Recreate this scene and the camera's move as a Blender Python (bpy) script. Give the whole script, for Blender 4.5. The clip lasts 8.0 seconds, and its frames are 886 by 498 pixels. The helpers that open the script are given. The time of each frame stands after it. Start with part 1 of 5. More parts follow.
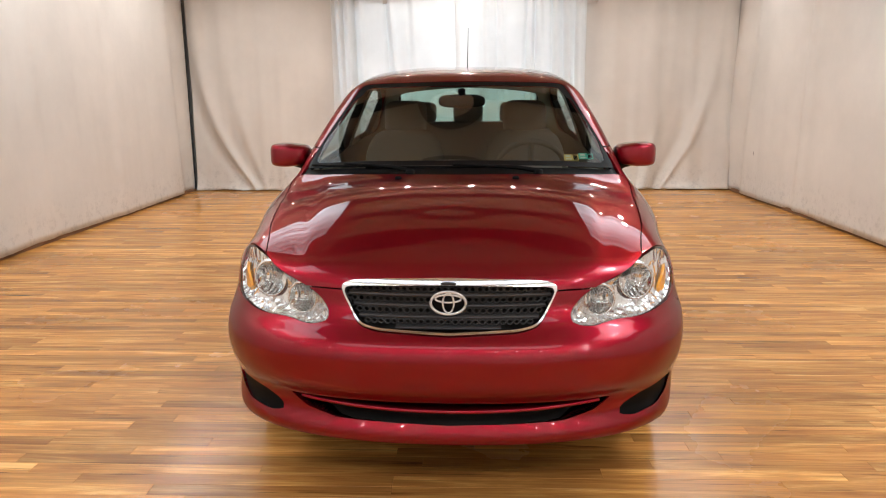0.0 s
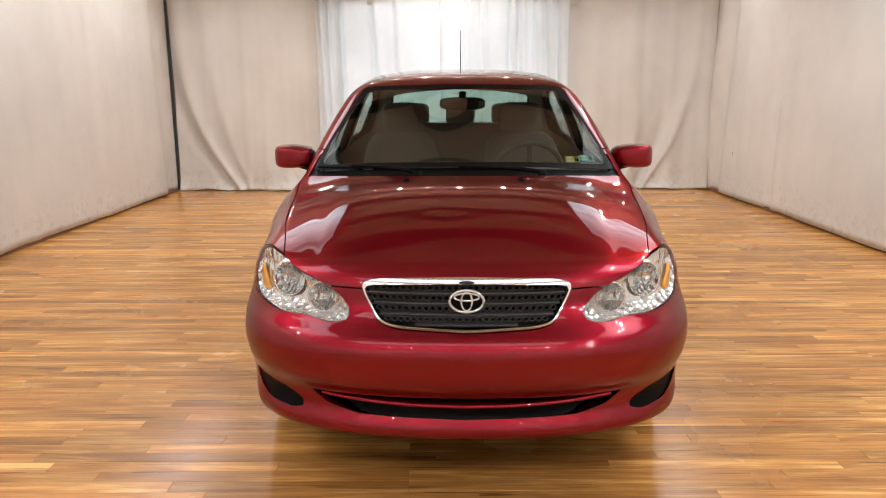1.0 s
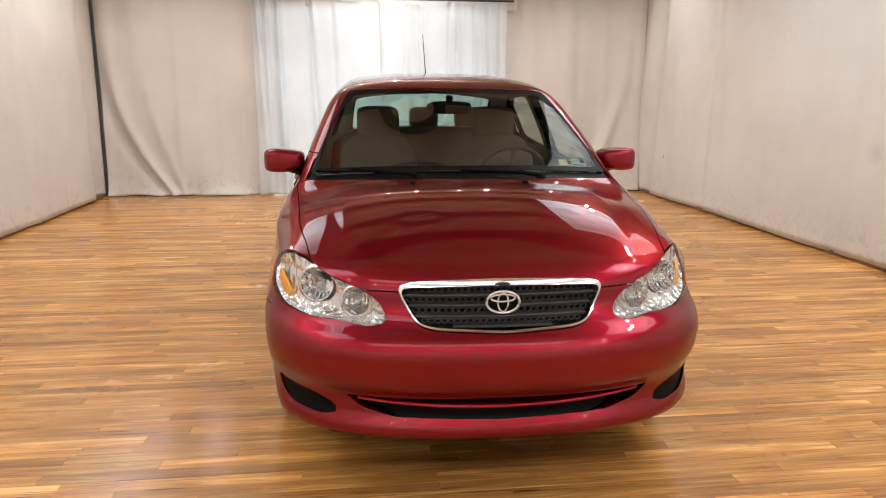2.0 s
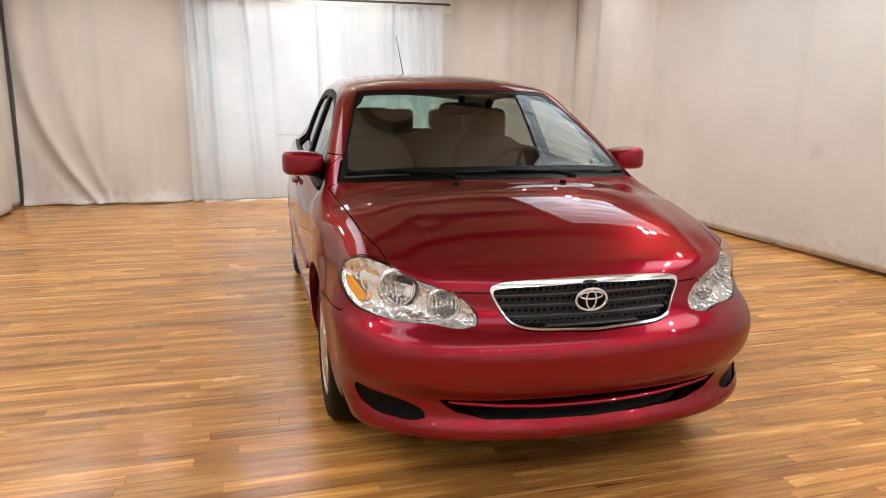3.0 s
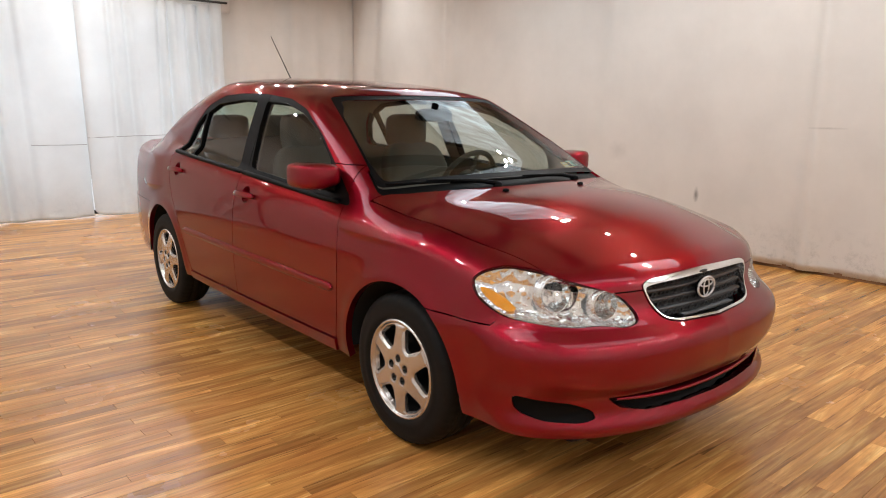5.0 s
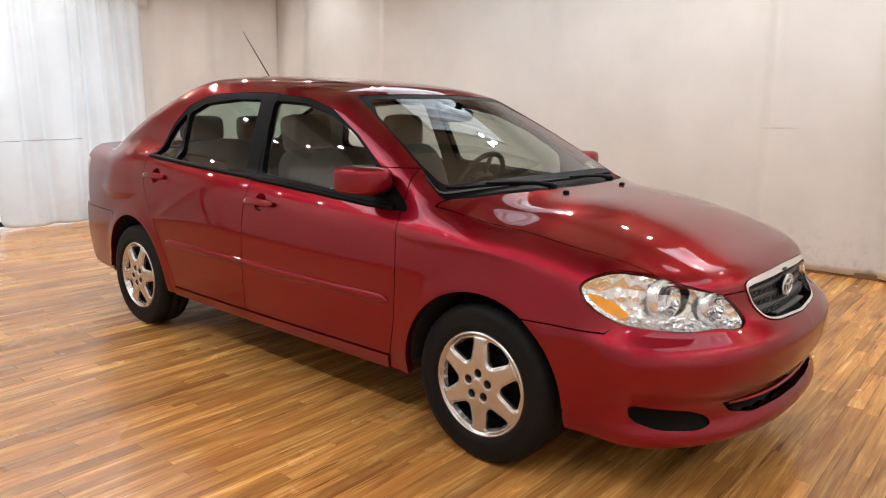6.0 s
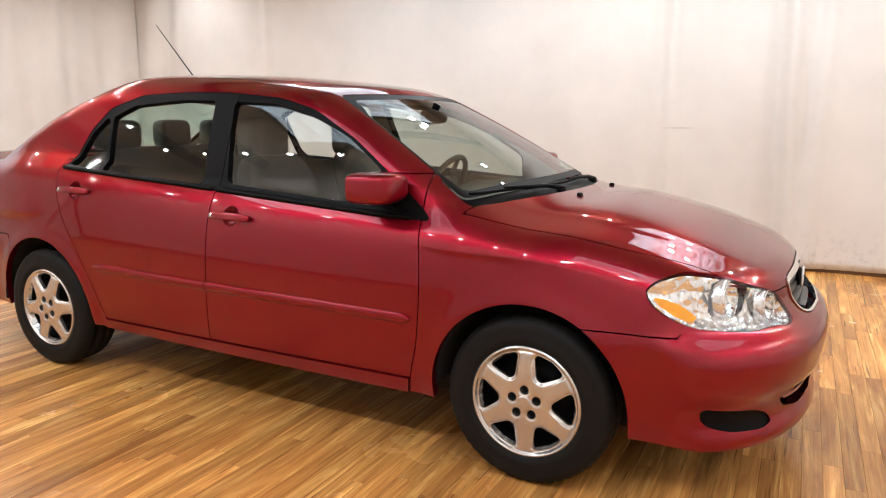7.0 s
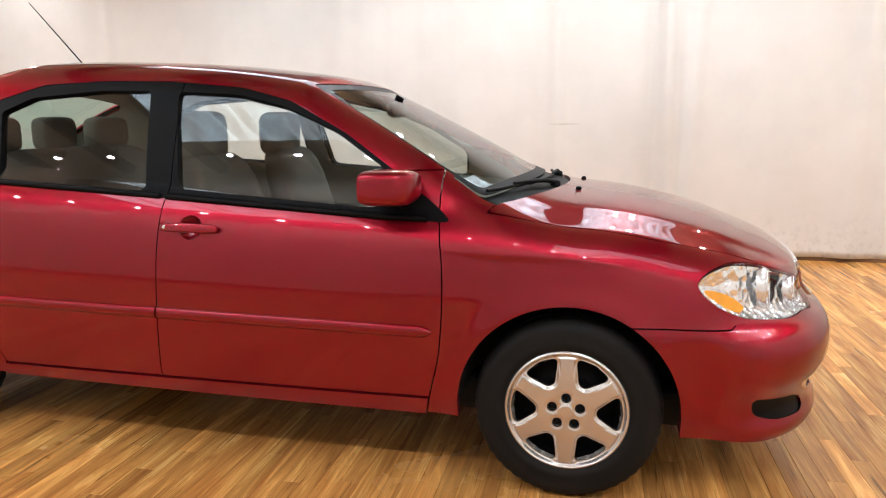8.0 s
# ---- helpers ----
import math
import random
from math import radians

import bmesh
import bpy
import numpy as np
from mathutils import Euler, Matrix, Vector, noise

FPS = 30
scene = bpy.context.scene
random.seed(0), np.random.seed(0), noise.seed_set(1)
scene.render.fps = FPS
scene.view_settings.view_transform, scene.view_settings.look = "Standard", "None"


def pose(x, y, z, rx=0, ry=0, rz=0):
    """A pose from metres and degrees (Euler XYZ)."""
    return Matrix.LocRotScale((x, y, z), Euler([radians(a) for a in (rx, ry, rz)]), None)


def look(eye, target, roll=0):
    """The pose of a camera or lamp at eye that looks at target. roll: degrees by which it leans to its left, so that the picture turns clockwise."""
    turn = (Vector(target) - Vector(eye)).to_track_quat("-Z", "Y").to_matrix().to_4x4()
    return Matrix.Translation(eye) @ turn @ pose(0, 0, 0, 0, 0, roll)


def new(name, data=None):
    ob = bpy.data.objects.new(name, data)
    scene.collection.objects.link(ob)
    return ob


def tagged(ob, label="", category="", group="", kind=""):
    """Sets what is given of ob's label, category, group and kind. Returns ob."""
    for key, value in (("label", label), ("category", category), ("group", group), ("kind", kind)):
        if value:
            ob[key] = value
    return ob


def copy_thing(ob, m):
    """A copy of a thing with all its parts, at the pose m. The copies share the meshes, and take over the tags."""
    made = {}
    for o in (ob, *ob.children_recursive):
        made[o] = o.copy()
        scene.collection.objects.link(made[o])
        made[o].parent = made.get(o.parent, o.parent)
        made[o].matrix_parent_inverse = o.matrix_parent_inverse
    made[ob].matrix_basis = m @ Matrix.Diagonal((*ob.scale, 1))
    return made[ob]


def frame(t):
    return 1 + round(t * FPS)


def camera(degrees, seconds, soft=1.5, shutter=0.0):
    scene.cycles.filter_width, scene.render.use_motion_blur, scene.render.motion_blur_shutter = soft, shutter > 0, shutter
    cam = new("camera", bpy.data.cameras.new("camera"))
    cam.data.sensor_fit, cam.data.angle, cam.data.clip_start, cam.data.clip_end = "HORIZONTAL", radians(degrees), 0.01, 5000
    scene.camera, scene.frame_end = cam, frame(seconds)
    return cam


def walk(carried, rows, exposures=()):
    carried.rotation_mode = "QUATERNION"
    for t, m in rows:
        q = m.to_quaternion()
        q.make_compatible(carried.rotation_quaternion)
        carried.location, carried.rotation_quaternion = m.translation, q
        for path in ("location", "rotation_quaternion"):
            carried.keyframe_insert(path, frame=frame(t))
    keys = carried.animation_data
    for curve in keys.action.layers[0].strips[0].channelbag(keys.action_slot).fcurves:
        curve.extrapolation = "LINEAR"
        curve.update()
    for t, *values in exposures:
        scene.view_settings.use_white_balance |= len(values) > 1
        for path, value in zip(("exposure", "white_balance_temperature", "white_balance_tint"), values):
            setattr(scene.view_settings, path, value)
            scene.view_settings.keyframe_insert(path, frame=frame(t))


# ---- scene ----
cam = camera(63.7, 8.0, 1.05)
PATH = [
    (0, (0.033, -2.905, 1.299), (-0.033, -0.951, 0.875), -0.4),
    (0.5, (0.011, -2.912, 1.303), (-0.051, -0.961, 0.867), -0.4),
    (1, (-0.102, -2.975, 1.318), (-0.098, -1.021, 0.891), -0.2),
    (1.5, (-0.263, -2.991, 1.323), (-0.139, -1.04, 0.901), 0.1),
    (3, (-1.091, -2.834, 1.304), (-0.567, -0.947, 0.897), 0.3),
    (3.5, (-1.417, -2.698, 1.298), (-0.7, -0.876, 0.891), 0.4),
    (4, (-1.777, -2.541, 1.299), (-0.849, -0.815, 0.9), 0.5),
    (5.5, (-2.629, -1.791, 1.305), (-1.226, -0.418, 0.919), 0.5),
    (6, (-2.787, -1.462, 1.285), (-1.28, -0.203, 0.905), 0.5),
    (6.5, (-2.889, -1.112, 1.283), (-1.239, -0.045, 0.911), 0.4),
    (7, (-2.994, -0.775, 1.267), (-1.24, 0.112, 0.901), 0.1),
    (7.5, (-2.982, -0.424, 1.236), (-1.129, 0.239, 0.876), -0.0),
    (8, (-2.995, -0.056, 1.229), (-1.073, 0.359, 0.868), -0.3),
]
EXPOSURE = [(0.0, -0.12, 6200, 10), (1.5, -0.12, 6200, 10), (3.5, -0.19, 6150, 10), (5.5, -0.30, 6050, 10), (6.5, 0.10, 5950, 10), (8.0, 0.24, 5850, 9)]
walk(cam, [(t, look(eye, target, roll)) for t, eye, target, roll in PATH], EXPOSURE)

# ---- light and exposure ----
world = bpy.data.worlds.new("room_air")
scene.world = world
world.use_nodes = True
world.node_tree.nodes["Background"].inputs[0].default_value = (0.9, 0.93, 1.0, 1)
world.node_tree.nodes["Background"].inputs[1].default_value = 0.02

LEFT, RIGHT, BACK, FRONT, TOP = -3.75, 3.58, 6.95, -4.7, 3.25
WINDOW_POWER, PANEL_POWER, SPOT_POWER = 66.0, 4.2, 680.0
# spotlights on the ceiling, row by row
SPOTS = [(x, 5.0) for x in (-1.17, -0.75, -0.35, 0.1, 0.70, 1.08)]
SPOTS += [(-3.15, -2.4 + 0.68 * k) for k in range(12)]
SPOTS += [(2.26, 3.5), (2.27, 3.25), (2.34, 1.46), (2.33, 1.30), (2.48, 1.36), (2.3, 5.2), (2.3, -0.6), (2.3, -0.85), (2.3, -2.5)]
SPOTS += [(-3.2 + 6.4 * k / 12, -3.9) for k in range(13)]
SPOTS += [(-0.65, 6.45), (0.0, 6.5), (0.6, 6.35)] + [(x, 5.7) for x in (-3.0, -2.3, 2.3, 3.0)] + [(2.6, y) for y in (-3.2, -1.7, 0.2, 0.6)]


# ---- materials ----
def material(name):
    m = bpy.data.materials.new(name)
    m.use_nodes = True
    nt = m.node_tree
    return m, nt, nt.nodes["Principled BSDF"]


def put(nt, kind, **inputs):
    n = nt.nodes.new(kind)
    for k, v in inputs.items():
        n.inputs[k.replace("_", " ")].default_value = v
    return n


def plain(name, color, rough=0.5, metal=0.0, grain=0.0, scale=60.0, bump=0.0, coat=0.0, spec=0.5):
    """A surface of one colour with slight unevenness in tone and gloss."""
    m, nt, p = material(name)
    p.inputs["Roughness"].default_value, p.inputs["Metallic"].default_value = rough, metal
    p.inputs["Coat Weight"].default_value = coat
    p.inputs["Specular IOR Level"].default_value = spec
    p.inputs["Base Color"].default_value = (*color, 1)
    if grain or bump:
        co = put(nt, "ShaderNodeTexCoord")
        no = put(nt, "ShaderNodeTexNoise", Scale=scale, Detail=6.0)
        nt.links.new(co.outputs["Object"], no.inputs["Vector"])
        if grain:
            mix = put(nt, "ShaderNodeMapRange", To_Min=1 - grain, To_Max=1 + grain)
            nt.links.new(no.outputs[0], mix.inputs[0])
            mul = nt.nodes.new("ShaderNodeVectorMath")
            mul.operation = "SCALE"
            mul.inputs[0].default_value = color
            nt.links.new(mix.outputs[0], mul.inputs["Scale"])
            nt.links.new(mul.outputs[0], p.inputs["Base Color"])
        if bump:
            b = put(nt, "ShaderNodeBump", Strength=bump, Distance=0.002)
            nt.links.new(no.outputs[0], b.inputs["Height"])
            nt.links.new(b.outputs[0], p.inputs["Normal"])
    return m


def glass(name, tint, sheen=0.065, rough=0.0):
    """Thin clear pane: tinted see-through with a mirror sheen."""
    m, nt, p = material(name)
    nt.nodes.remove(p)
    tr = put(nt, "ShaderNodeBsdfTransparent", Color=(*tint, 1))
    gl = put(nt, "ShaderNodeBsdfGlossy", Roughness=rough)
    lw = put(nt, "ShaderNodeLayerWeight", Blend=0.5)
    pw = nt.nodes.new("ShaderNodeMath")
    pw.operation = "POWER"
    pw.inputs[1].default_value = 5.0
    nt.links.new(lw.outputs["Facing"], pw.inputs[0])
    fr = put(nt, "ShaderNodeMapRange", To_Min=sheen, To_Max=1.0)
    nt.links.new(pw.outputs[0], fr.inputs[0])
    mix = nt.nodes.new("ShaderNodeMixShader")
    nt.links.new(fr.outputs[0], mix.inputs[0])
    nt.links.new(tr.outputs[0], mix.inputs[1])
    nt.links.new(gl.outputs[0], mix.inputs[2])
    nt.links.new(mix.outputs[0], nt.nodes["Material Output"].inputs[0])
    return m


def lamp_material(name, color, strength):
    m, nt, p = material(name)
    p.inputs["Emission Color"].default_value = (*color, 1)
    p.inputs["Emission Strength"].default_value = strength
    return m


def paint_material():
    """Red metallic paint under clear coat, with fine flake and a trace of dust."""
    m, nt, p = material("red_metallic_paint")
    co = put(nt, "ShaderNodeTexCoord")
    fl = put(nt, "ShaderNodeTexNoise", Scale=1800.0, Detail=1.0)
    nt.links.new(co.outputs["Object"], fl.inputs["Vector"])
    ra = put(nt, "ShaderNodeMapRange", To_Min=0.75, To_Max=1.25)
    nt.links.new(fl.outputs[0], ra.inputs[0])
    mul = nt.nodes.new("ShaderNodeVectorMath")
    mul.operation = "SCALE"
    mul.inputs[0].default_value = PAINT
    nt.links.new(ra.outputs[0], mul.inputs["Scale"])
    nt.links.new(mul.outputs[0], p.inputs["Base Color"])
    p.inputs["Metallic"].default_value = 0.88
    p.inputs["Roughness"].default_value = 0.34
    p.inputs["Specular Tint"].default_value = (0.32, 0.07, 0.08, 1)
    p.inputs["Coat Weight"].default_value = 1.0
    p.inputs["Coat IOR"].default_value = 1.42
    du = put(nt, "ShaderNodeTexNoise", Scale=3.0, Detail=8.0)
    nt.links.new(co.outputs["Object"], du.inputs["Vector"])
    r2 = put(nt, "ShaderNodeMapRange", To_Min=0.004, To_Max=0.022)
    nt.links.new(du.outputs[0], r2.inputs[0])
    nt.links.new(r2.outputs[0], p.inputs["Coat Roughness"])
    return m


def wood_material():
    """Strip floor boards: each board its own tone, with long grain and dark flecks."""
    m, nt, p = material("oak_strip_floor")
    geo = nt.nodes.new("ShaderNodeNewGeometry")
    at = nt.nodes.new("ShaderNodeAttribute")
    at.attribute_name = "tone"
    mp = nt.nodes.new("ShaderNodeMapping")
    mp.inputs["Scale"].default_value = (1.5, 14.0, 8.0)
    shift = nt.nodes.new("ShaderNodeVectorMath")
    shift.operation = "ADD"
    comb = nt.nodes.new("ShaderNodeCombineXYZ")
    big = nt.nodes.new("ShaderNodeMath")
    big.operation = "MULTIPLY"
    big.inputs[1].default_value = 60.0
    nt.links.new(at.outputs["Fac"], big.inputs[0])
    for i in (0, 2):
        nt.links.new(big.outputs[0], comb.inputs[i])
    nt.links.new(geo.outputs["Position"], shift.inputs[0])
    nt.links.new(comb.outputs[0], shift.inputs[1])
    nt.links.new(shift.outputs[0], mp.inputs["Vector"])
    g1 = put(nt, "ShaderNodeTexNoise", Scale=1.0, Detail=7.0, Roughness=0.62, Distortion=0.9)
    nt.links.new(mp.outputs[0], g1.inputs["Vector"])
    ramp = nt.nodes.new("ShaderNodeValToRGB")
    e = ramp.color_ramp.elements
    e[0].position, e[0].color = 0.30, (0.34, 0.138, 0.034, 1)
    e[1].position, e[1].color = 0.72, (0.84, 0.51, 0.175, 1)
    for pos, col in ((0.44, (0.47, 0.208, 0.052)), (0.56, (0.60, 0.292, 0.076)), (0.64, (0.75, 0.41, 0.12))):
        ramp.color_ramp.elements.new(pos).color = (*col, 1)
    nt.links.new(g1.outputs[0], ramp.inputs[0])
    # fine pores and dark cracks along the grain
    mp2 = nt.nodes.new("ShaderNodeMapping")
    mp2.inputs["Scale"].default_value = (1.3, 85.0, 8.0)
    nt.links.new(shift.outputs[0], mp2.inputs["Vector"])
    g2 = put(nt, "ShaderNodeTexNoise", Scale=1.0, Detail=6.0, Roughness=0.7, Distortion=0.3)
    nt.links.new(mp2.outputs[0], g2.inputs["Vector"])
    fine = put(nt, "ShaderNodeMapRange", From_Min=0.28, From_Max=0.72, To_Min=0.70, To_Max=1.28)
    nt.links.new(g2.outputs[0], fine.inputs[0])
    mp3 = nt.nodes.new("ShaderNodeMapping")
    mp3.inputs["Scale"].default_value = (1.6, 62.0, 8.0)
    nt.links.new(shift.outputs[0], mp3.inputs["Vector"])
    g3 = put(nt, "ShaderNodeTexNoise", Scale=1.0, Detail=3.0, Roughness=0.5, Distortion=1.0)
    nt.links.new(mp3.outputs[0], g3.inputs["Vector"])
    crack = put(nt, "ShaderNodeMapRange", From_Min=0.63, From_Max=0.69, To_Min=1.0, To_Max=0.40)
    nt.links.new(g3.outputs[0], crack.inputs[0])
    tone = put(nt, "ShaderNodeMapRange", To_Min=0.66, To_Max=1.26)
    nt.links.new(at.outputs["Fac"], tone.inputs[0])
    m1 = nt.nodes.new("ShaderNodeMath")
    m1.operation = "MULTIPLY"
    nt.links.new(fine.outputs[0], m1.inputs[0])
    nt.links.new(crack.outputs[0], m1.inputs[1])
    m2 = nt.nodes.new("ShaderNodeMath")
    m2.operation = "MULTIPLY"
    nt.links.new(m1.outputs[0], m2.inputs[0])
    nt.links.new(tone.outputs[0], m2.inputs[1])
    mul = nt.nodes.new("ShaderNodeVectorMath")
    mul.operation = "SCALE"
    nt.links.new(ramp.outputs[0], mul.inputs[0])
    nt.links.new(m2.outputs[0], mul.inputs["Scale"])
    nt.links.new(mul.outputs[0], p.inputs["Base Color"])
    wear = put(nt, "ShaderNodeTexNoise", Scale=1.3, Detail=6.0)
    nt.links.new(geo.outputs["Position"], wear.inputs["Vector"])
    rr = put(nt, "ShaderNodeMapRange", To_Min=0.17, To_Max=0.34)
    nt.links.new(wear.outputs[0], rr.inputs[0])
    nt.links.new(rr.outputs[0], p.inputs["Roughness"])
    p.inputs["Specular IOR Level"].default_value = 0.42
    bp = put(nt, "ShaderNodeBump", Strength=0.15, Distance=0.001)
    nt.links.new(g1.outputs[0], bp.inputs["Height"])
    nt.links.new(bp.outputs[0], p.inputs["Normal"])
    return m


def cloth_material(name, color, through_light=0.0, dirt=0.35, marks=()):
    """Heavy canvas: weave bump, soft stains, scuffs near the hem."""
    m, nt, p = material(name)
    geo = nt.nodes.new("ShaderNodeNewGeometry")
    st = put(nt, "ShaderNodeTexNoise", Scale=1.1, Detail=8.0, Roughness=0.6)
    nt.links.new(geo.outputs["Position"], st.inputs["Vector"])
    ra = put(nt, "ShaderNodeMapRange", From_Min=0.3, From_Max=0.7, To_Min=0.9, To_Max=1.04)
    nt.links.new(st.outputs[0], ra.inputs[0])
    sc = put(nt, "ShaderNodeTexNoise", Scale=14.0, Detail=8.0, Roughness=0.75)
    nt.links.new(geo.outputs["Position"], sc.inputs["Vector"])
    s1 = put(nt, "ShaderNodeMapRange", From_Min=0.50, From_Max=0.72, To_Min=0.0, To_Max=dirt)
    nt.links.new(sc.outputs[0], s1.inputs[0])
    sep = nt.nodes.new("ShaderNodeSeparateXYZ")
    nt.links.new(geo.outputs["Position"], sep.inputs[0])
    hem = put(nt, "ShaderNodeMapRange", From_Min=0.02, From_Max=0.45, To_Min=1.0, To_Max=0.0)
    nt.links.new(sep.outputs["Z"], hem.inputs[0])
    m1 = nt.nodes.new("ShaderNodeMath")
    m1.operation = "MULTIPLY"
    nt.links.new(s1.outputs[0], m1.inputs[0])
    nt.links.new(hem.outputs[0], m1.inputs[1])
    for k, (mx, my, mz, wy, wz, dark) in enumerate(marks):
        q = nt.nodes.new("ShaderNodeVectorMath")
        q.operation = "SUBTRACT"
        q.inputs[1].default_value = (mx, my, mz)
        nt.links.new(geo.outputs["Position"], q.inputs[0])
        q2 = nt.nodes.new("ShaderNodeVectorMath")
        q2.operation = "MULTIPLY"
        q2.inputs[1].default_value = (1.5, 1 / wy, 1 / wz)
        nt.links.new(q.outputs[0], q2.inputs[0])
        ln = nt.nodes.new("ShaderNodeVectorMath")
        ln.operation = "LENGTH"
        nt.links.new(q2.outputs[0], ln.inputs[0])
        wob = nt.nodes.new("ShaderNodeMath")
        wob.operation = "ADD"
        nt.links.new(ln.outputs["Value"], wob.inputs[0])
        nt.links.new(sc.outputs[0], wob.inputs[1])
        mk = put(nt, "ShaderNodeMapRange", From_Min=0.7, From_Max=1.6, To_Min=dark, To_Max=0.0)
        nt.links.new(wob.outputs[0], mk.inputs[0])
        add = nt.nodes.new("ShaderNodeMath")
        add.operation = "ADD"
        nt.links.new(m1.outputs[0], add.inputs[0])
        nt.links.new(mk.outputs[0], add.inputs[1])
        m1 = add
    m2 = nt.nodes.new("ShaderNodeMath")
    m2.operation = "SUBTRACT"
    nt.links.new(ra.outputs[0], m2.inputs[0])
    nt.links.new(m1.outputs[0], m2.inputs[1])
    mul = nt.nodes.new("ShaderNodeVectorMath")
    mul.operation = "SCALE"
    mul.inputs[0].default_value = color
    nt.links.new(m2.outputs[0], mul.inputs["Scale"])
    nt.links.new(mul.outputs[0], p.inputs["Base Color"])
    p.inputs["Roughness"].default_value = 0.92
    p.inputs["Specular IOR Level"].default_value = 0.2
    we = put(nt, "ShaderNodeTexNoise", Scale=260.0, Detail=2.0)
    nt.links.new(geo.outputs["Position"], we.inputs["Vector"])
    bp = put(nt, "ShaderNodeBump", Strength=0.12, Distance=0.002)
    nt.links.new(we.outputs[0], bp.inputs["Height"])
    nt.links.new(bp.outputs[0], p.inputs["Normal"])
    if through_light:
        tl = nt.nodes.new("ShaderNodeBsdfTranslucent")
        nt.links.new(mul.outputs[0], tl.inputs["Color"])
        mix = nt.nodes.new("ShaderNodeMixShader")
        mix.inputs[0].default_value = through_light
        nt.links.new(p.outputs[0], mix.inputs[1])
        nt.links.new(tl.outputs[0], mix.inputs[2])
        nt.links.new(mix.outputs[0], nt.nodes["Material Output"].inputs[0])
    return m


PAINT = (0.26, 0.007, 0.020)
PAINTED = paint_material()
BLACK = plain("black_trim", (0.004, 0.004, 0.0045), 0.5, spec=0.08, grain=0.2, scale=200, bump=0.1)
DARK = plain("dark_underside", (0.006, 0.006, 0.006), 0.9)
CHROME = plain("chrome", (0.88, 0.89, 0.91), 0.14, 1.0)
SILVER = plain("silver_wheel_lacquer", (0.60, 0.575, 0.55), 0.26, 0.8, grain=0.10, scale=25)
BADGE = plain("plated_badge", (0.78, 0.79, 0.81), 0.22, 0.5)
RUBBER = plain("tyre_rubber", (0.007, 0.007, 0.007), 0.65, spec=0.2, grain=0.3, scale=40, bump=0.2)
GREY = plain("grille_grey", (0.035, 0.035, 0.038), 0.36, 0.3)
WINDOW = glass("green_tinted_glass", (0.85, 0.90, 0.88))
REAR = glass("green_rear_glass", (0.58, 0.76, 0.70))
SHIELD = glass("windscreen_glass", (0.62, 0.71, 0.67), 0.085)
LENS = glass("clear_lamp_lens", (0.98, 0.99, 0.99), 0.035)
AMBER = plain("amber_lens", (1.0, 0.42, 0.012), 0.3, coat=1.0, grain=0.35, scale=28)
REDLENS = plain("red_lamp_lens", (0.35, 0.005, 0.005), 0.15, coat=1.0)
REFLECT = plain("lamp_reflector", (0.92, 0.94, 0.96), 0.2, 0.75, grain=0.1, scale=70, bump=1.0)
SEAT = plain("taupe_seat_cloth", (0.16, 0.14, 0.118), 0.95, grain=0.15, scale=300, bump=0.3)
TRIM = plain("beige_cabin_trim", (0.30, 0.27, 0.23), 0.8, grain=0.08, scale=120, bump=0.15)
DASH = plain("dark_beige_dash", (0.15, 0.13, 0.11), 0.7, grain=0.1, scale=150, bump=0.2)
WOOD = wood_material()
GAP = plain("floor_joint", (0.20, 0.105, 0.05), 0.9)
# old marks on the east drape: place, half width, half height, strength
MARKS = ((3.58, 1.32, 0.545, 0.025, 0.075, 0.55), (3.58, 6.07, 0.56, 0.02, 0.03, 0.6), (3.58, 0.25, 1.17, 0.16, 0.010, 0.22), (3.58, 2.2, 0.9, 0.12, 0.10, 0.12), (3.58, -1.2, 1.5, 0.2, 0.2, 0.05))
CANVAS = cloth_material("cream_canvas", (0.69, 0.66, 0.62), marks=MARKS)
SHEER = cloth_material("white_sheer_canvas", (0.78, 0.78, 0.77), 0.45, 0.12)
SEAM = plain("seam_thread", (0.30, 0.27, 0.25), 0.9)
HALL = plain("hall_wall", (0.55, 0.52, 0.48), 0.9, grain=0.05, scale=2)
ROOFING = plain("ceiling_paint", (0.80, 0.77, 0.73), 0.9, grain=0.1, scale=2)
BEAM = plain("dark_steel_beam", (0.05, 0.045, 0.04), 0.7, grain=0.1, scale=8)


# ---- mesh helpers ----
def part(name, bm, mat, parent=None, label="", smooth=False):
    me = bpy.data.meshes.new(name)
    bm.to_mesh(me)
    bm.free()
    me.materials.append(mat)
    if smooth:
        me.polygons.foreach_set("use_smooth", [True] * len(me.polygons))
    ob = new(name, me)
    ob.parent = parent
    if label:
        ob["label"] = label
    return ob


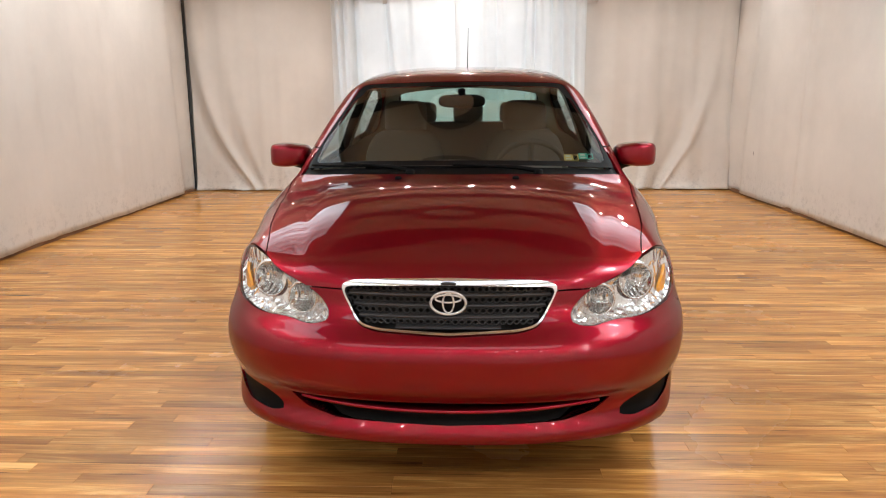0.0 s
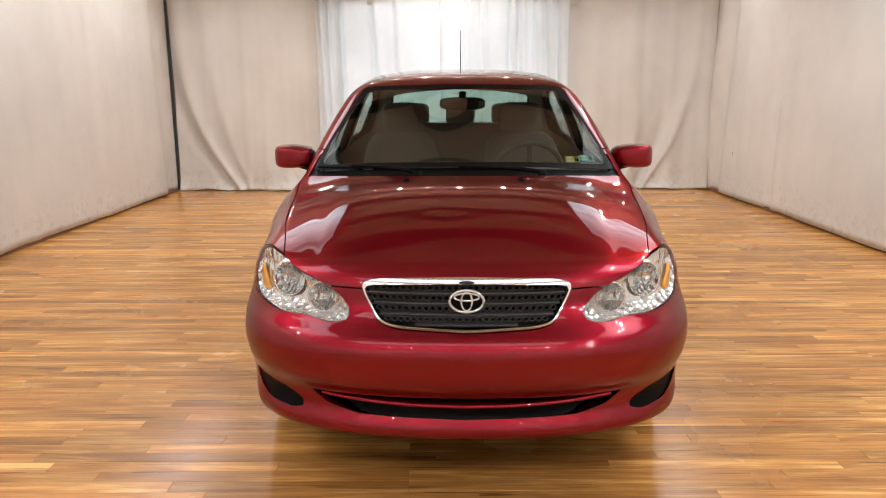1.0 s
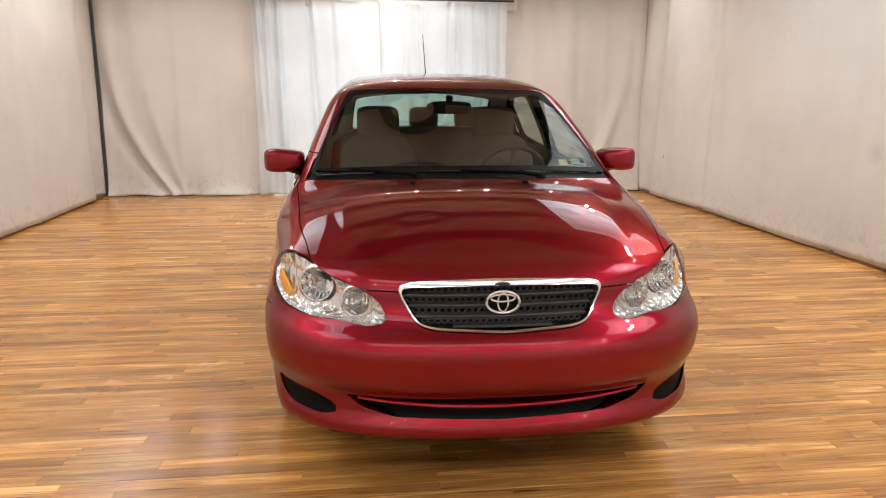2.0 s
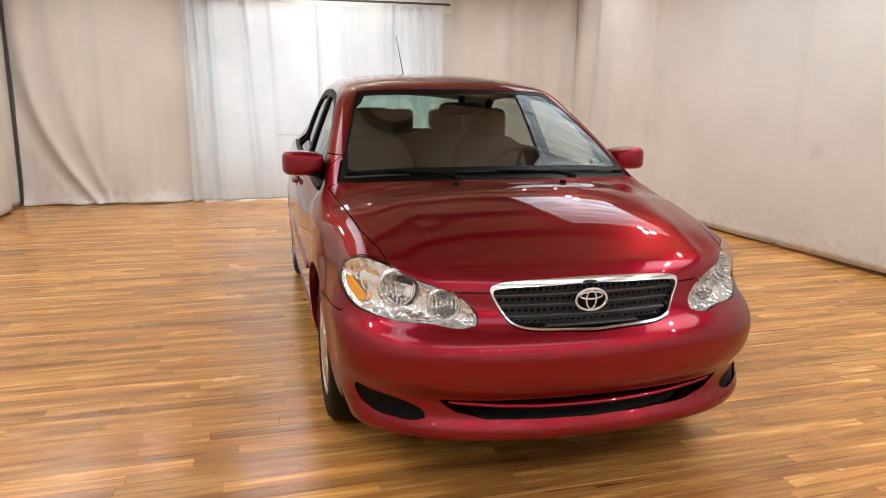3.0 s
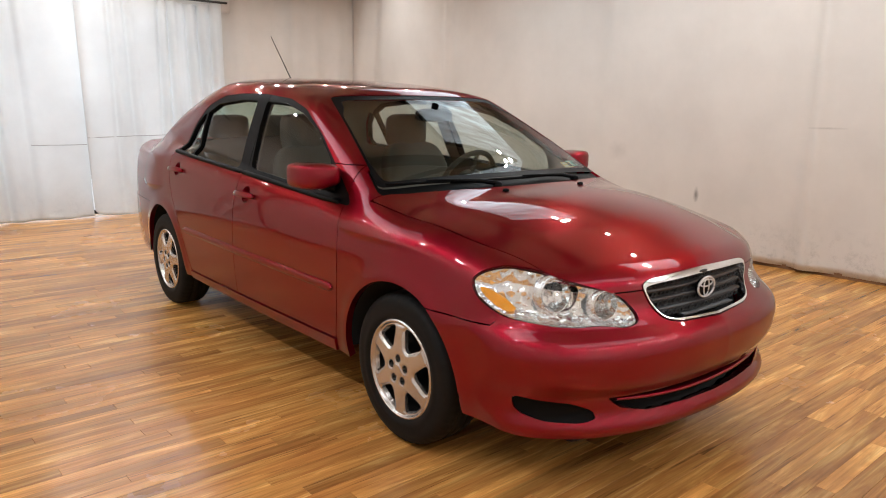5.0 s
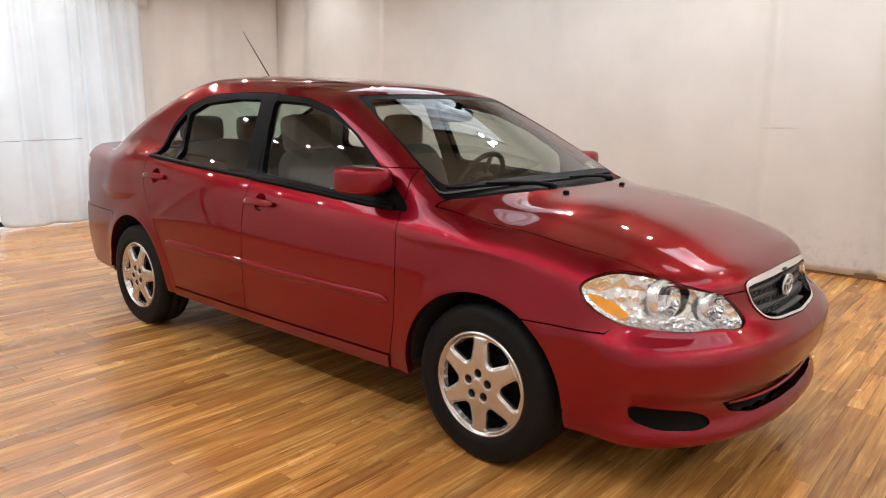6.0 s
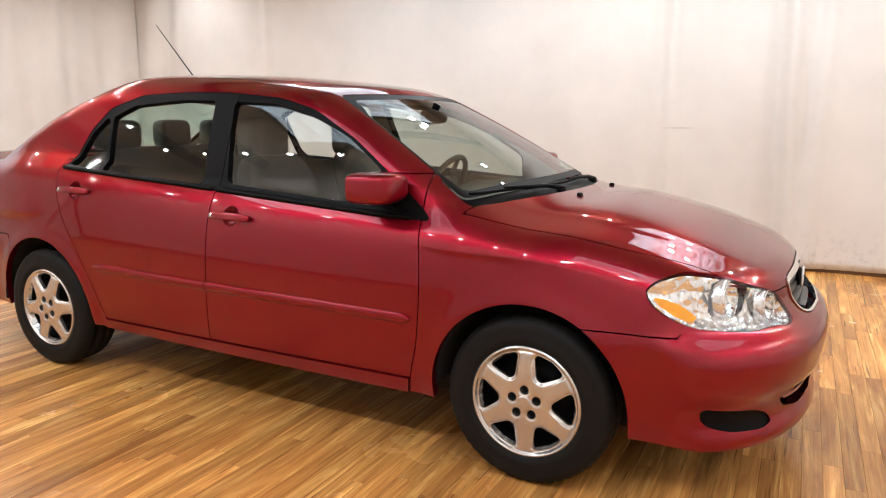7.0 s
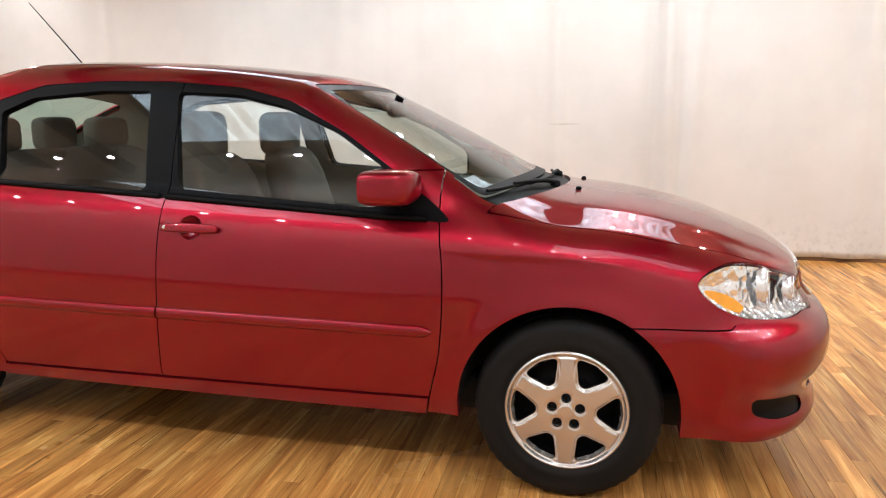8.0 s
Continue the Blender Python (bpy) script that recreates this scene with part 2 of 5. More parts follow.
def raw(name, verts, faces, mat, parent=None, label="", smooth=True, normals=None):
    """A mesh object out of arrays; faces are triangles or quads of equal length."""
    verts, faces = np.asarray(verts, float), np.asarray(faces, int)
    me = bpy.data.meshes.new(name)
    me.vertices.add(len(verts))
    me.vertices.foreach_set("co", verts.ravel())
    k = faces.shape[1]
    me.loops.add(faces.size)
    me.loops.foreach_set("vertex_index", faces.ravel())
    me.polygons.add(len(faces))
    me.polygons.foreach_set("loop_start", np.arange(len(faces)) * k)
    me.polygons.foreach_set("loop_total", np.full(len(faces), k))
    me.polygons.foreach_set("use_smooth", np.full(len(faces), smooth))
    me.update(calc_edges=True)
    if normals is not None:
        me.normals_split_custom_set(np.asarray(normals, float))
    me.materials.append(mat)
    ob = new(name, me)
    ob.parent = parent
    if label:
        ob["label"] = label
    return ob


def box_bm(cx, cy, cz, sx, sy, sz, bevel=0.0, seg=2, m=None):
    bm = bmesh.new()
    bmesh.ops.create_cube(bm, size=1.0)
    bmesh.ops.scale(bm, vec=(sx, sy, sz), verts=bm.verts)
    if bevel:
        bmesh.ops.bevel(bm, geom=list(bm.edges), offset=bevel, segments=seg, profile=0.5, affect="EDGES")
    bmesh.ops.translate(bm, vec=(cx, cy, cz), verts=bm.verts)
    if m is not None:
        bmesh.ops.transform(bm, matrix=m, verts=bm.verts)
    return bm


def lathe(profile, steps=48, axis="x", center=(0, 0, 0), a0=0.0, a1=2 * math.pi):
    """Verts and quads of a profile (along, radius) turned round an axis."""
    full = abs(a1 - a0 - 2 * math.pi) < 1e-6
    n = steps if full else steps + 1
    v, f = [], []
    for i in range(n):
        w = a0 + (a1 - a0) * i / steps
        for s, r in profile:
            p = {"x": (s, r * math.cos(w), r * math.sin(w)), "y": (r * math.cos(w), s, r * math.sin(w)), "z": (r * math.cos(w), r * math.sin(w), s)}[axis]
            v.append([p[k] + center[k] for k in range(3)])
    k = len(profile)
    for i in range(steps):
        j = (i + 1) % n
        for q in range(k - 1):
            f.append((i * k + q, j * k + q, j * k + q + 1, i * k + q + 1))
    return v, f


def tube(points, radius, sides=8, closed=False):
    """Verts and quads of a round bar along points; radius one number or one for each point."""
    pts = [Vector(p) for p in points]
    n = len(pts)
    rad = radius if isinstance(radius, (list, tuple)) else [radius] * n
    v, f = [], []
    up = Vector((0, 0, 1))
    for i, p in enumerate(pts):
        a = pts[(i - 1) % n] if closed else pts[max(i - 1, 0)]
        b = pts[(i + 1) % n] if closed else pts[min(i + 1, n - 1)]
        d = (b - a).normalized()
        u = d.cross(up) if abs(d.dot(up)) < 0.95 else d.cross(Vector((1, 0, 0)))
        u.normalize()
        w = u.cross(d).normalized()
        for s in range(sides):
            g = 2 * math.pi * s / sides
            v.append(p + rad[i] * (math.cos(g) * u + math.sin(g) * w))
    for i in range(n if closed else n - 1):
        j = (i + 1) % n
        for s in range(sides):
            t = (s + 1) % sides
            f.append((i * sides + s, i * sides + t, j * sides + t, j * sides + s))
    return v, f


def curve(xs, ys, blur=0.02, n=1600):
    """A smooth function through the given stations."""
    xs, ys = np.array(xs, float), np.array(ys, float)
    g = np.linspace(xs[0], xs[-1], n)
    h = np.diff(xs)
    d = np.diff(ys) / h
    s = np.zeros(len(xs))
    for i in range(1, len(xs) - 1):
        s[i] = (d[i - 1] * h[i] + d[i] * h[i - 1]) / (h[i - 1] + h[i])
    s[0], s[-1] = d[0], d[-1]
    k = np.clip(np.searchsorted(xs, g, "right") - 1, 0, len(xs) - 2)
    t = (g - xs[k]) / h[k]
    y = (2 * t**3 - 3 * t**2 + 1) * ys[k] + (t**3 - 2 * t**2 + t) * h[k] * s[k] + (-2 * t**3 + 3 * t**2) * ys[k + 1] + (t**3 - t**2) * h[k] * s[k + 1]
    w = max(1, int(blur / (g[1] - g[0])))
    pad = np.concatenate([y[0] - (y[1] - y[0]) * np.arange(w, 0, -1), y, y[-1] + (y[-1] - y[-2]) * np.arange(1, w + 1)])
    win = np.hanning(2 * w + 3)[1:-1]
    y = np.convolve(pad, win / win.sum(), "valid")
    lo, hi = (y[1] - y[0]) / (g[1] - g[0]), (y[-1] - y[-2]) / (g[1] - g[0])

    def at(x):
        return np.interp(x, g, y) + np.minimum(x - g[0], 0) * lo + np.maximum(x - g[-1], 0) * hi
    return at


def smax(a, b, k):
    h = np.maximum(k - np.abs(a - b), 0)
    return np.maximum(a, b) + h * h / (4 * k)


def smin(a, b, k):
    return -smax(-a, -b, k)


def round_poly(poly, r=0.02, n=5):
    """A closed outline with its corners rounded off over a length r."""
    p = np.array(poly, float)
    out = []
    for i in range(len(p)):
        c, u, w = p[i], p[i - 1] - p[i], p[(i + 1) % len(p)] - p[i]
        lu, lw = np.linalg.norm(u), np.linalg.norm(w)
        a0, b0 = c + u * min(r / lu, 0.45), c + w * min(r / lw, 0.45)
        for t in np.linspace(0, 1, n):
            out.append((1 - t) ** 2 * a0 + 2 * t * (1 - t) * c + t * t * b0)
    return np.array(out)


def sd_poly(u, v, poly):
    """Signed distance to a closed outline, negative inside."""
    best, inside = np.full(u.shape, 1e9), np.zeros(u.shape, bool)
    n = len(poly)
    for i in range(n):
        ax, ay = poly[i]
        bx, by = poly[(i + 1) % n]
        ex, ey = bx - ax, by - ay
        t = np.clip(((u - ax) * ex + (v - ay) * ey) / (ex * ex + ey * ey + 1e-12), 0, 1)
        best = np.minimum(best, (u - ax - t * ex) ** 2 + (v - ay - t * ey) ** 2)
        c = ((ay > v) != (by > v)) & (u < ex * (v - ay) / (ey if abs(ey) > 1e-12 else 1e-12) + ax)
        inside ^= c
    return np.sqrt(best) * np.where(inside, -1, 1)


class Shell:
    """A triangle sheet with normals that can be cut along smooth fields."""

    def __init__(self, v, n, t):
        self.v, self.n, self.t = v, n, t

    def cut(self, d):
        """The piece where d < 0."""
        v, n, t = self.v, self.n, self.t
        inn = d < 0
        cnt = inn[t].sum(1)
        whole = t[cnt == 3]
        part_t = t[(cnt == 1) | (cnt == 2)]
        if len(part_t) == 0:
            return Shell(*squeeze(v, n, whole))
        one = inn[part_t].sum(1) == 1
        lone = np.where(one[:, None], inn[part_t], ~inn[part_t])
        k = lone.argmax(1)
        r = np.arange(len(part_t))
        a, b, c = part_t[r, k], part_t[r, (k + 1) % 3], part_t[r, (k + 2) % 3]
        key = np.concatenate([np.stack([np.minimum(a, b), np.maximum(a, b)], 1), np.stack([np.minimum(a, c), np.maximum(a, c)], 1)])
        uniq, inv = np.unique(key, axis=0, return_inverse=True)
        inv = inv.ravel()
        d0, d1 = d[uniq[:, 0]], d[uniq[:, 1]]
        s = np.clip(d0 / (d0 - d1 + 1e-15), 0.0, 1.0)[:, None]
        nv = v[uniq[:, 0]] * (1 - s) + v[uniq[:, 1]] * s
        nn = n[uniq[:, 0]] * (1 - s) + n[uniq[:, 1]] * s
        nn /= np.linalg.norm(nn, axis=1)[:, None] + 1e-12
        ab, ac = inv[:len(a)] + len(v), inv[len(a):] + len(v)
        tri = [whole, np.stack([a, ab, ac], 1)[one]]
        two = ~one
        tri += [np.stack([ab, b, c], 1)[two], np.stack([ab, c, ac], 1)[two]]
        return Shell(*squeeze(np.concatenate([v, nv]), np.concatenate([n, nn]), np.concatenate(tri)))

    def split(self, d, gap=0.0):
        return self.cut(d + gap), self.cut(gap - d)

    def moved(self, off):
        return Shell(self.v + self.n * off, self.n, self.t)

    @property
    def x(self):
        return self.v[:, 0]

    @property
    def a(self):
        return np.abs(self.v[:, 0])

    @property
    def y(self):
        return self.v[:, 1]

    @property
    def z(self):
        return self.v[:, 2]

    def build(self, name, mat, parent, label="", rim=0.018):
        """A mesh object of the sheet, its edges turned in by the depth rim."""
        v, n, t = self.v, self.n, self.t
        loops = n[t]
        e = np.concatenate([t[:, [0, 1]], t[:, [1, 2]], t[:, [2, 0]]])
        u, first, cnt = np.unique(np.sort(e, 1), axis=0, return_index=True, return_counts=True)
        b = e[first[cnt == 1]]
        if rim and len(b):
            ids = np.unique(b)
            inner = np.full(len(v), -1)
            inner[ids] = len(v) + np.arange(len(ids))
            v = np.concatenate([v, v[ids] - n[ids] * rim])
            side = np.cross(v[b[:, 1]] - v[b[:, 0]], n[b[:, 0]])
            side /= np.linalg.norm(side, axis=1)[:, None] + 1e-12
            p, q = b[:, 0], b[:, 1]
            t = np.concatenate([t, np.stack([q, p, inner[q]], 1), np.stack([p, inner[p], inner[q]], 1)])
            flat = np.repeat(side[:, None], 3, 1)
            loops = np.concatenate([loops, flat, flat])
        return raw(name, v, t, mat, parent, label, True, loops.reshape(-1, 3))


def squeeze(v, n, t):
    area = np.linalg.norm(np.cross(v[t[:, 1]] - v[t[:, 0]], v[t[:, 2]] - v[t[:, 0]]), axis=1) if len(t) else np.zeros(0)
    t = t[area > 1e-10]
    used = np.unique(t)
    back = np.full(len(v), -1)
    back[used] = np.arange(len(used))
    return v[used], n[used], back[t]


# ---- the shape of the car ----
half_width = curve([-0.95, -0.6, -0.35, 0.0, 0.4, 1.0, 1.5, 2.0, 2.5, 2.9, 3.2, 3.6], [0.79, 0.80, 0.815, 0.828, 0.833, 0.842, 0.845, 0.842, 0.832, 0.81, 0.775, 0.70], 0.15)
side_in = curve([0.15, 0.22, 0.30, 0.40, 0.50, 0.60, 0.70, 0.80, 0.87, 0.93, 1.0, 1.1], [-0.085, -0.052, -0.026, -0.012, -0.004, -0.0005, -0.001, -0.010, -0.026, -0.052, -0.12, -0.30], 0.04)
belt_line = curve([-1.0, 0.2, 0.6, 1.455, 2.124, 2.6, 3.6], [0.94, 0.93, 0.925, 0.965, 1.003, 1.02, 1.03], 0.15)
nose_line = curve([0.15, 0.20, 0.235, 0.26, 0.28, 0.30, 0.32, 0.36, 0.42, 0.48, 0.53, 0.56, 0.60, 0.65, 0.70, 0.74, 0.80, 0.95], [-0.76, -0.835, -0.873, -0.879, -0.870, -0.856, -0.852, -0.860, -0.895, -0.905, -0.902, -0.886, -0.838, -0.803, -0.792, -0.778, -0.74, -0.62], 0.012)
nose_plan = curve([0.0, 0.2, 0.38, 0.5, 0.6, 0.68, 0.74, 0.79, 0.84, 0.95], [0.0, 0.010, 0.042, 0.083, 0.138, 0.207, 0.285, 0.38, 0.52, 0.95], 0.04)
tail_line = curve([0.15, 0.25, 0.4, 0.6, 0.68, 0.8, 1.0, 1.2], [3.46, 3.59, 3.64, 3.645, 3.615, 3.60, 3.59, 3.55], 0.03)
hood_line = curve([-1.0, -0.80, -0.72, -0.6, -0.484, -0.325, -0.15, 0.0, 0.1, 0.3, 0.6, 0.9, 2.4, 2.8, 3.1, 3.3, 3.5, 3.7], [0.58, 0.727, 0.770, 0.820, 0.865, 0.910, 0.944, 0.958, 0.966, 0.986, 1.03, 1.10, 1.12, 1.06, 1.052, 1.065, 1.072, 1.03], 0.05)
roof_line = curve([0.5, 0.7, 0.86, 1.0, 1.2, 1.45, 1.7, 1.95, 2.25, 2.45, 2.7, 3.0, 3.3], [1.20, 1.305, 1.372, 1.402, 1.430, 1.453, 1.467, 1.475, 1.470, 1.452, 1.40, 1.30, 1.15], 0.08)
ARCHES = ((0.0, 0.303, 0.352), (2.585, 0.308, 0.362))


def lower_body(a, y, z):
    w = half_width(y) + side_in(z - (belt_line(y) - 0.95) * np.clip((z - 0.55) / 0.35, 0, 1))
    for cy, cz, r in ARCHES:
        q = (np.hypot(y - cy, z - cz) - r) / 0.05
        w = w + 0.010 * np.exp(-q * q)
    side = a - w + 0.26 * np.maximum(z - 0.57, 0) / (1 + np.exp((y + 0.15) / 0.09))
    ridge = 0.52 + 0.10 * (y + 0.4)
    crown = (0.066 + 0.013 * np.exp(-((y + 0.32) / 0.25) ** 2)) * np.clip(a / 0.70, 0, 2) ** 2.6 - 0.006 / (1 + np.exp(-(ridge - a) / 0.014))
    rear = 1 / (1 + np.exp(-(y - 1.6) / 0.1))
    top = (z - hood_line(y) + crown * (1 - rear) + 0.03 * (a / 0.7) ** 2 * rear) * 0.96
    front = (nose_line(z) + nose_plan(a) * (1 - 0.09 * np.exp(-((z - 0.49) / 0.08) ** 2)) - y) * 0.85
    back = (y - tail_line(z) + 0.25 * np.clip(a / 0.8, 0, 2) ** 4) * 0.85
    d = smax(side, top, 0.07)
    d = smax(d, back, 0.08)
    return smax(d, front, 0.035)


def shield_base(a):
    return 0.06 + 0.19 * (a / 0.70) ** 2


def upper_body(a, y, z):
    h = z - 0.95
    side = (a - (0.762 - 0.020 * ((y - 1.3) / 1.0) ** 2 - 0.31 * h - 0.20 * h * np.abs(h))) * 0.93
    roof = z - roof_line(y) + 0.055 * np.clip(a / 0.6, 0, 2) ** 3
    dy = y - 0.10 - 0.15 * (a / 0.70) ** 2
    shield = (z - 0.955 - 0.575 * dy + 0.075 * dy * np.abs(dy)) * 0.86
    back = (z - 1.385 + 0.36 * (y - 2.55) + 0.26 * (y - 2.55) * np.abs(y - 2.55) + 0.05 * (a / 0.6) ** 2) * 0.9
    d = smax(roof, shield, 0.012)
    d = smax(d, back, 0.10)
    return np.maximum(smax(d, side, 0.075), 0.84 - z)


def body(p):
    a, y, z = np.abs(p[..., 0]), p[..., 1], p[..., 2]
    k = 0.012 + 0.11 / (1 + np.exp(-(y - 2.55) / 0.07)) / (1 + np.exp((y - 2.98) / 0.05)) + 0.06 / (1 + np.exp((y - 0.40) / 0.05))
    return smin(lower_body(a, y, z), upper_body(a, y, z), k)


def cast_shell(depth=0.0, stations=190, fan=190, cap=95):
    """The skin of the car at a depth under its surface, by rays from a line inside it."""
    e0 = np.concatenate([np.linspace(-55, 8, 60, endpoint=False), np.linspace(8, 40, 75, endpoint=False), np.linspace(40, 90, fan - 135)])
    e = np.radians(e0)
    rows = []
    y0, y1 = -0.30, 2.95
    for w in np.linspace(0, 90, cap, endpoint=False):
        rows.append((y0, math.sin(radians(w)), -math.cos(radians(w))))
    for y in np.linspace(y0, y1, stations):
        rows.append((y, 1.0, 0.0))
    for w in np.linspace(90, 0, cap // 2, endpoint=False)[1:].tolist() + [0.0]:
        rows.append((y1, math.sin(radians(w)), math.cos(radians(w))))
    rows = np.array(rows)
    org = np.zeros((len(rows), len(e), 3))
    org[..., 1] = rows[:, 0, None]
    org[..., 2] = 0.62
    way = np.zeros_like(org)
    way[..., 0] = rows[:, 1, None] * np.cos(e)[None]
    way[..., 1] = rows[:, 2, None] * np.cos(e)[None]
    way[..., 2] = np.sin(e)[None]
    way[..., 0] = np.where(np.abs(way[..., 0]) < 1e-9, 0, way[..., 0])
    lo, hi = np.zeros(org.shape[:2]), np.full(org.shape[:2], 1.9)
    for _ in range(26):
        mid = (lo + hi) / 2
        out = body(org + way * mid[..., None]) + depth > 0
        lo, hi = np.where(out, lo, mid), np.where(out, mid, hi)
    v = org + way * lo[..., None]
    g = np.zeros_like(v)
    h = 0.004
    for i in range(3):
        s = np.zeros(3)
        s[i] = h
        g[..., i] = body(v + s) - body(v - s)
    g[..., 0] = np.where(v[..., 0] < 1e-6, 0, g[..., 0])
    g /= np.linalg.norm(g, axis=-1)[..., None] + 1e-12
    ny, ne = v.shape[:2]
    idx = np.arange(ny * ne).reshape(ny, ne)
    a, b, c, d = idx[:-1, :-1].ravel(), idx[1:, :-1].ravel(), idx[1:, 1:].ravel(), idx[:-1, 1:].ravel()
    tri = np.concatenate([np.stack([a, b, c], 1), np.stack([a, c, d], 1)])
    v, g = v.reshape(-1, 3), g.reshape(-1, 3)
    v2, g2 = v * [-1, 1, 1], g * [-1, 1, 1]
    tri = np.concatenate([tri, tri[:, ::-1] + len(v)])
    v, g = np.concatenate([v, v2]), np.concatenate([g, g2])
    key, first, inv = np.unique(np.round(v, 6), axis=0, return_index=True, return_inverse=True)
    tri = inv.ravel()[tri]
    ok = (tri[:, 0] != tri[:, 1]) & (tri[:, 1] != tri[:, 2]) & (tri[:, 2] != tri[:, 0])
    return Shell(*squeeze(v[first], g[first], tri[ok]))


# outlines, in metres from the front axle (along the car, height)
DLO = round_poly([(0.375, 0.898), (0.60, 0.905), (1.455, 0.960), (2.124, 0.998), (2.432, 1.018), (2.342, 1.204), (2.238, 1.306), (2.03, 1.364), (1.75, 1.374), (1.478, 1.368), (1.188, 1.342), (0.989, 1.293), (0.766, 1.180), (0.591, 1.063), (0.446, 0.957)], 0.03)
GLASS_F = round_poly([(1.436, 1.330), (1.376, 0.990), (0.63, 0.937), (0.62, 1.066), (0.803, 1.190), (1.0, 1.272), (1.2, 1.318)], 0.03)
GLASS_R = round_poly([(1.508, 0.982), (1.550, 1.334), (1.76, 1.338), (2.07, 1.316), (2.205, 1.262), (2.150, 1.014)], 0.015)
GLASS_Q = round_poly([(2.176, 1.018), (2.229, 1.256), (2.250, 1.256), (2.330, 1.184), (2.406, 1.036)], 0.008)
HEAD = round_poly(np.array([(14.5, 0.728), (19, 0.765), (29, 0.792), (43, 0.779), (56, 0.744), (68, 0.716), (76, 0.688), (81.5, 0.64), (81.5, 0.608), (75, 0.596), (66, 0.610), (54, 0.605), (31, 0.626), (20, 0.672)]) * [0.0075, 1.0], 0.04)
GRILLE = round_poly([(0.0, 0.742), (0.20, 0.738), (0.30, 0.733), (0.335, 0.722), (0.335, 0.70), (0.30, 0.632), (0.275, 0.602), (0.22, 0.590), (0.0, 0.582), (-0.22, 0.590), (-0.275, 0.602), (-0.30, 0.632), (-0.335, 0.70), (-0.335, 0.722), (-0.30, 0.733), (-0.20, 0.738)], 0.03)
INTAKE = round_poly([(0.0, 0.371), (0.30, 0.369), (0.515, 0.366), (0.46, 0.322), (0.36, 0.300), (0.0, 0.294), (-0.36, 0.300), (-0.46, 0.322), (-0.515, 0.366), (-0.30, 0.369)], 0.012)
FOG = round_poly([(0.752, 0.374), (0.72, 0.364), (0.615, 0.350), (0.555, 0.325), (0.535, 0.297), (0.59, 0.283), (0.69, 0.288), (0.738, 0.312)], 0.02)


def head_uv(s):
    return np.degrees(np.arctan2(-(s.y + 0.25), s.a - 0.30)), s.z


def head_field(s):
    u, w = head_uv(s)
    d = sd_poly(u * 0.0075, w, HEAD)
    return np.where((s.y > -0.25) | (u < 0), 0.2, d)


def shield_field(s):
    side = s.a - (0.694 - 0.255 * (s.y - 0.28))
    top = s.y - (0.895 + 0.06 * (s.a / 0.53) ** 2)
    low = shield_base(s.a) + 0.10 - 0.06 * (s.a / 0.7) ** 2 - s.y
    return smax(smax(side, top, 0.04), low, 0.04)


def cowl_field(s):
    return np.maximum(np.maximum(s.a - 0.705 + 0.255 * np.maximum(s.y - 0.28, 0), shield_base(s.a) - 0.005 - s.y), np.maximum(s.y - shield_base(s.a) - 0.16, 0.8 - s.z))


def rear_glass_field(s):
    side = s.a - (0.545 + 0.08 * (s.y - 2.5))
    return smax(smax(side, 2.47 + 0.05 * s.a - s.y, 0.05), s.y - 3.15 + 0.1 * s.a * s.a, 0.05)


def side_poly(poly):
    return lambda s: np.maximum(sd_poly(s.y, s.z, poly), 0.45 - s.a)


def front_poly(poly):
    return lambda s: np.maximum(sd_poly(s.x, s.z, poly), s.y + 0.3)


HANDLE_F, HANDLE_R = (1.292, 0.862), (2.285, 0.920)
hood_edge = curve([-0.8, -0.484, -0.325, -0.15, 0.03, 0.2, 0.5], [0.60, 0.645, 0.68, 0.70, 0.718, 0.738, 0.77], 0.1)
door_front = curve([0.2, 0.326, 0.446, 0.6, 0.749, 0.916, 1.0], [0.47, 0.447, 0.418, 0.402, 0.401, 0.422, 0.435], 0.03)
door_mid = curve([0.2, 0.368, 0.744, 0.973, 1.1], [1.455, 1.445, 1.422, 1.406, 1.40], 0.03)
door_rear = curve([0.2, 0.315, 0.47, 0.62, 0.75, 0.93, 1.02, 1.1], [2.10, 2.13, 2.19, 2.27, 2.355, 2.43, 2.445, 2.45], 0.03)
sill_low = curve([-0.9, -0.6, -0.35, 0.35, 1.2, 2.1, 2.9, 3.2, 3.6], [0.236, 0.228, 0.24, 0.255, 0.262, 0.27, 0.275, 0.275, 0.28], 0.05)


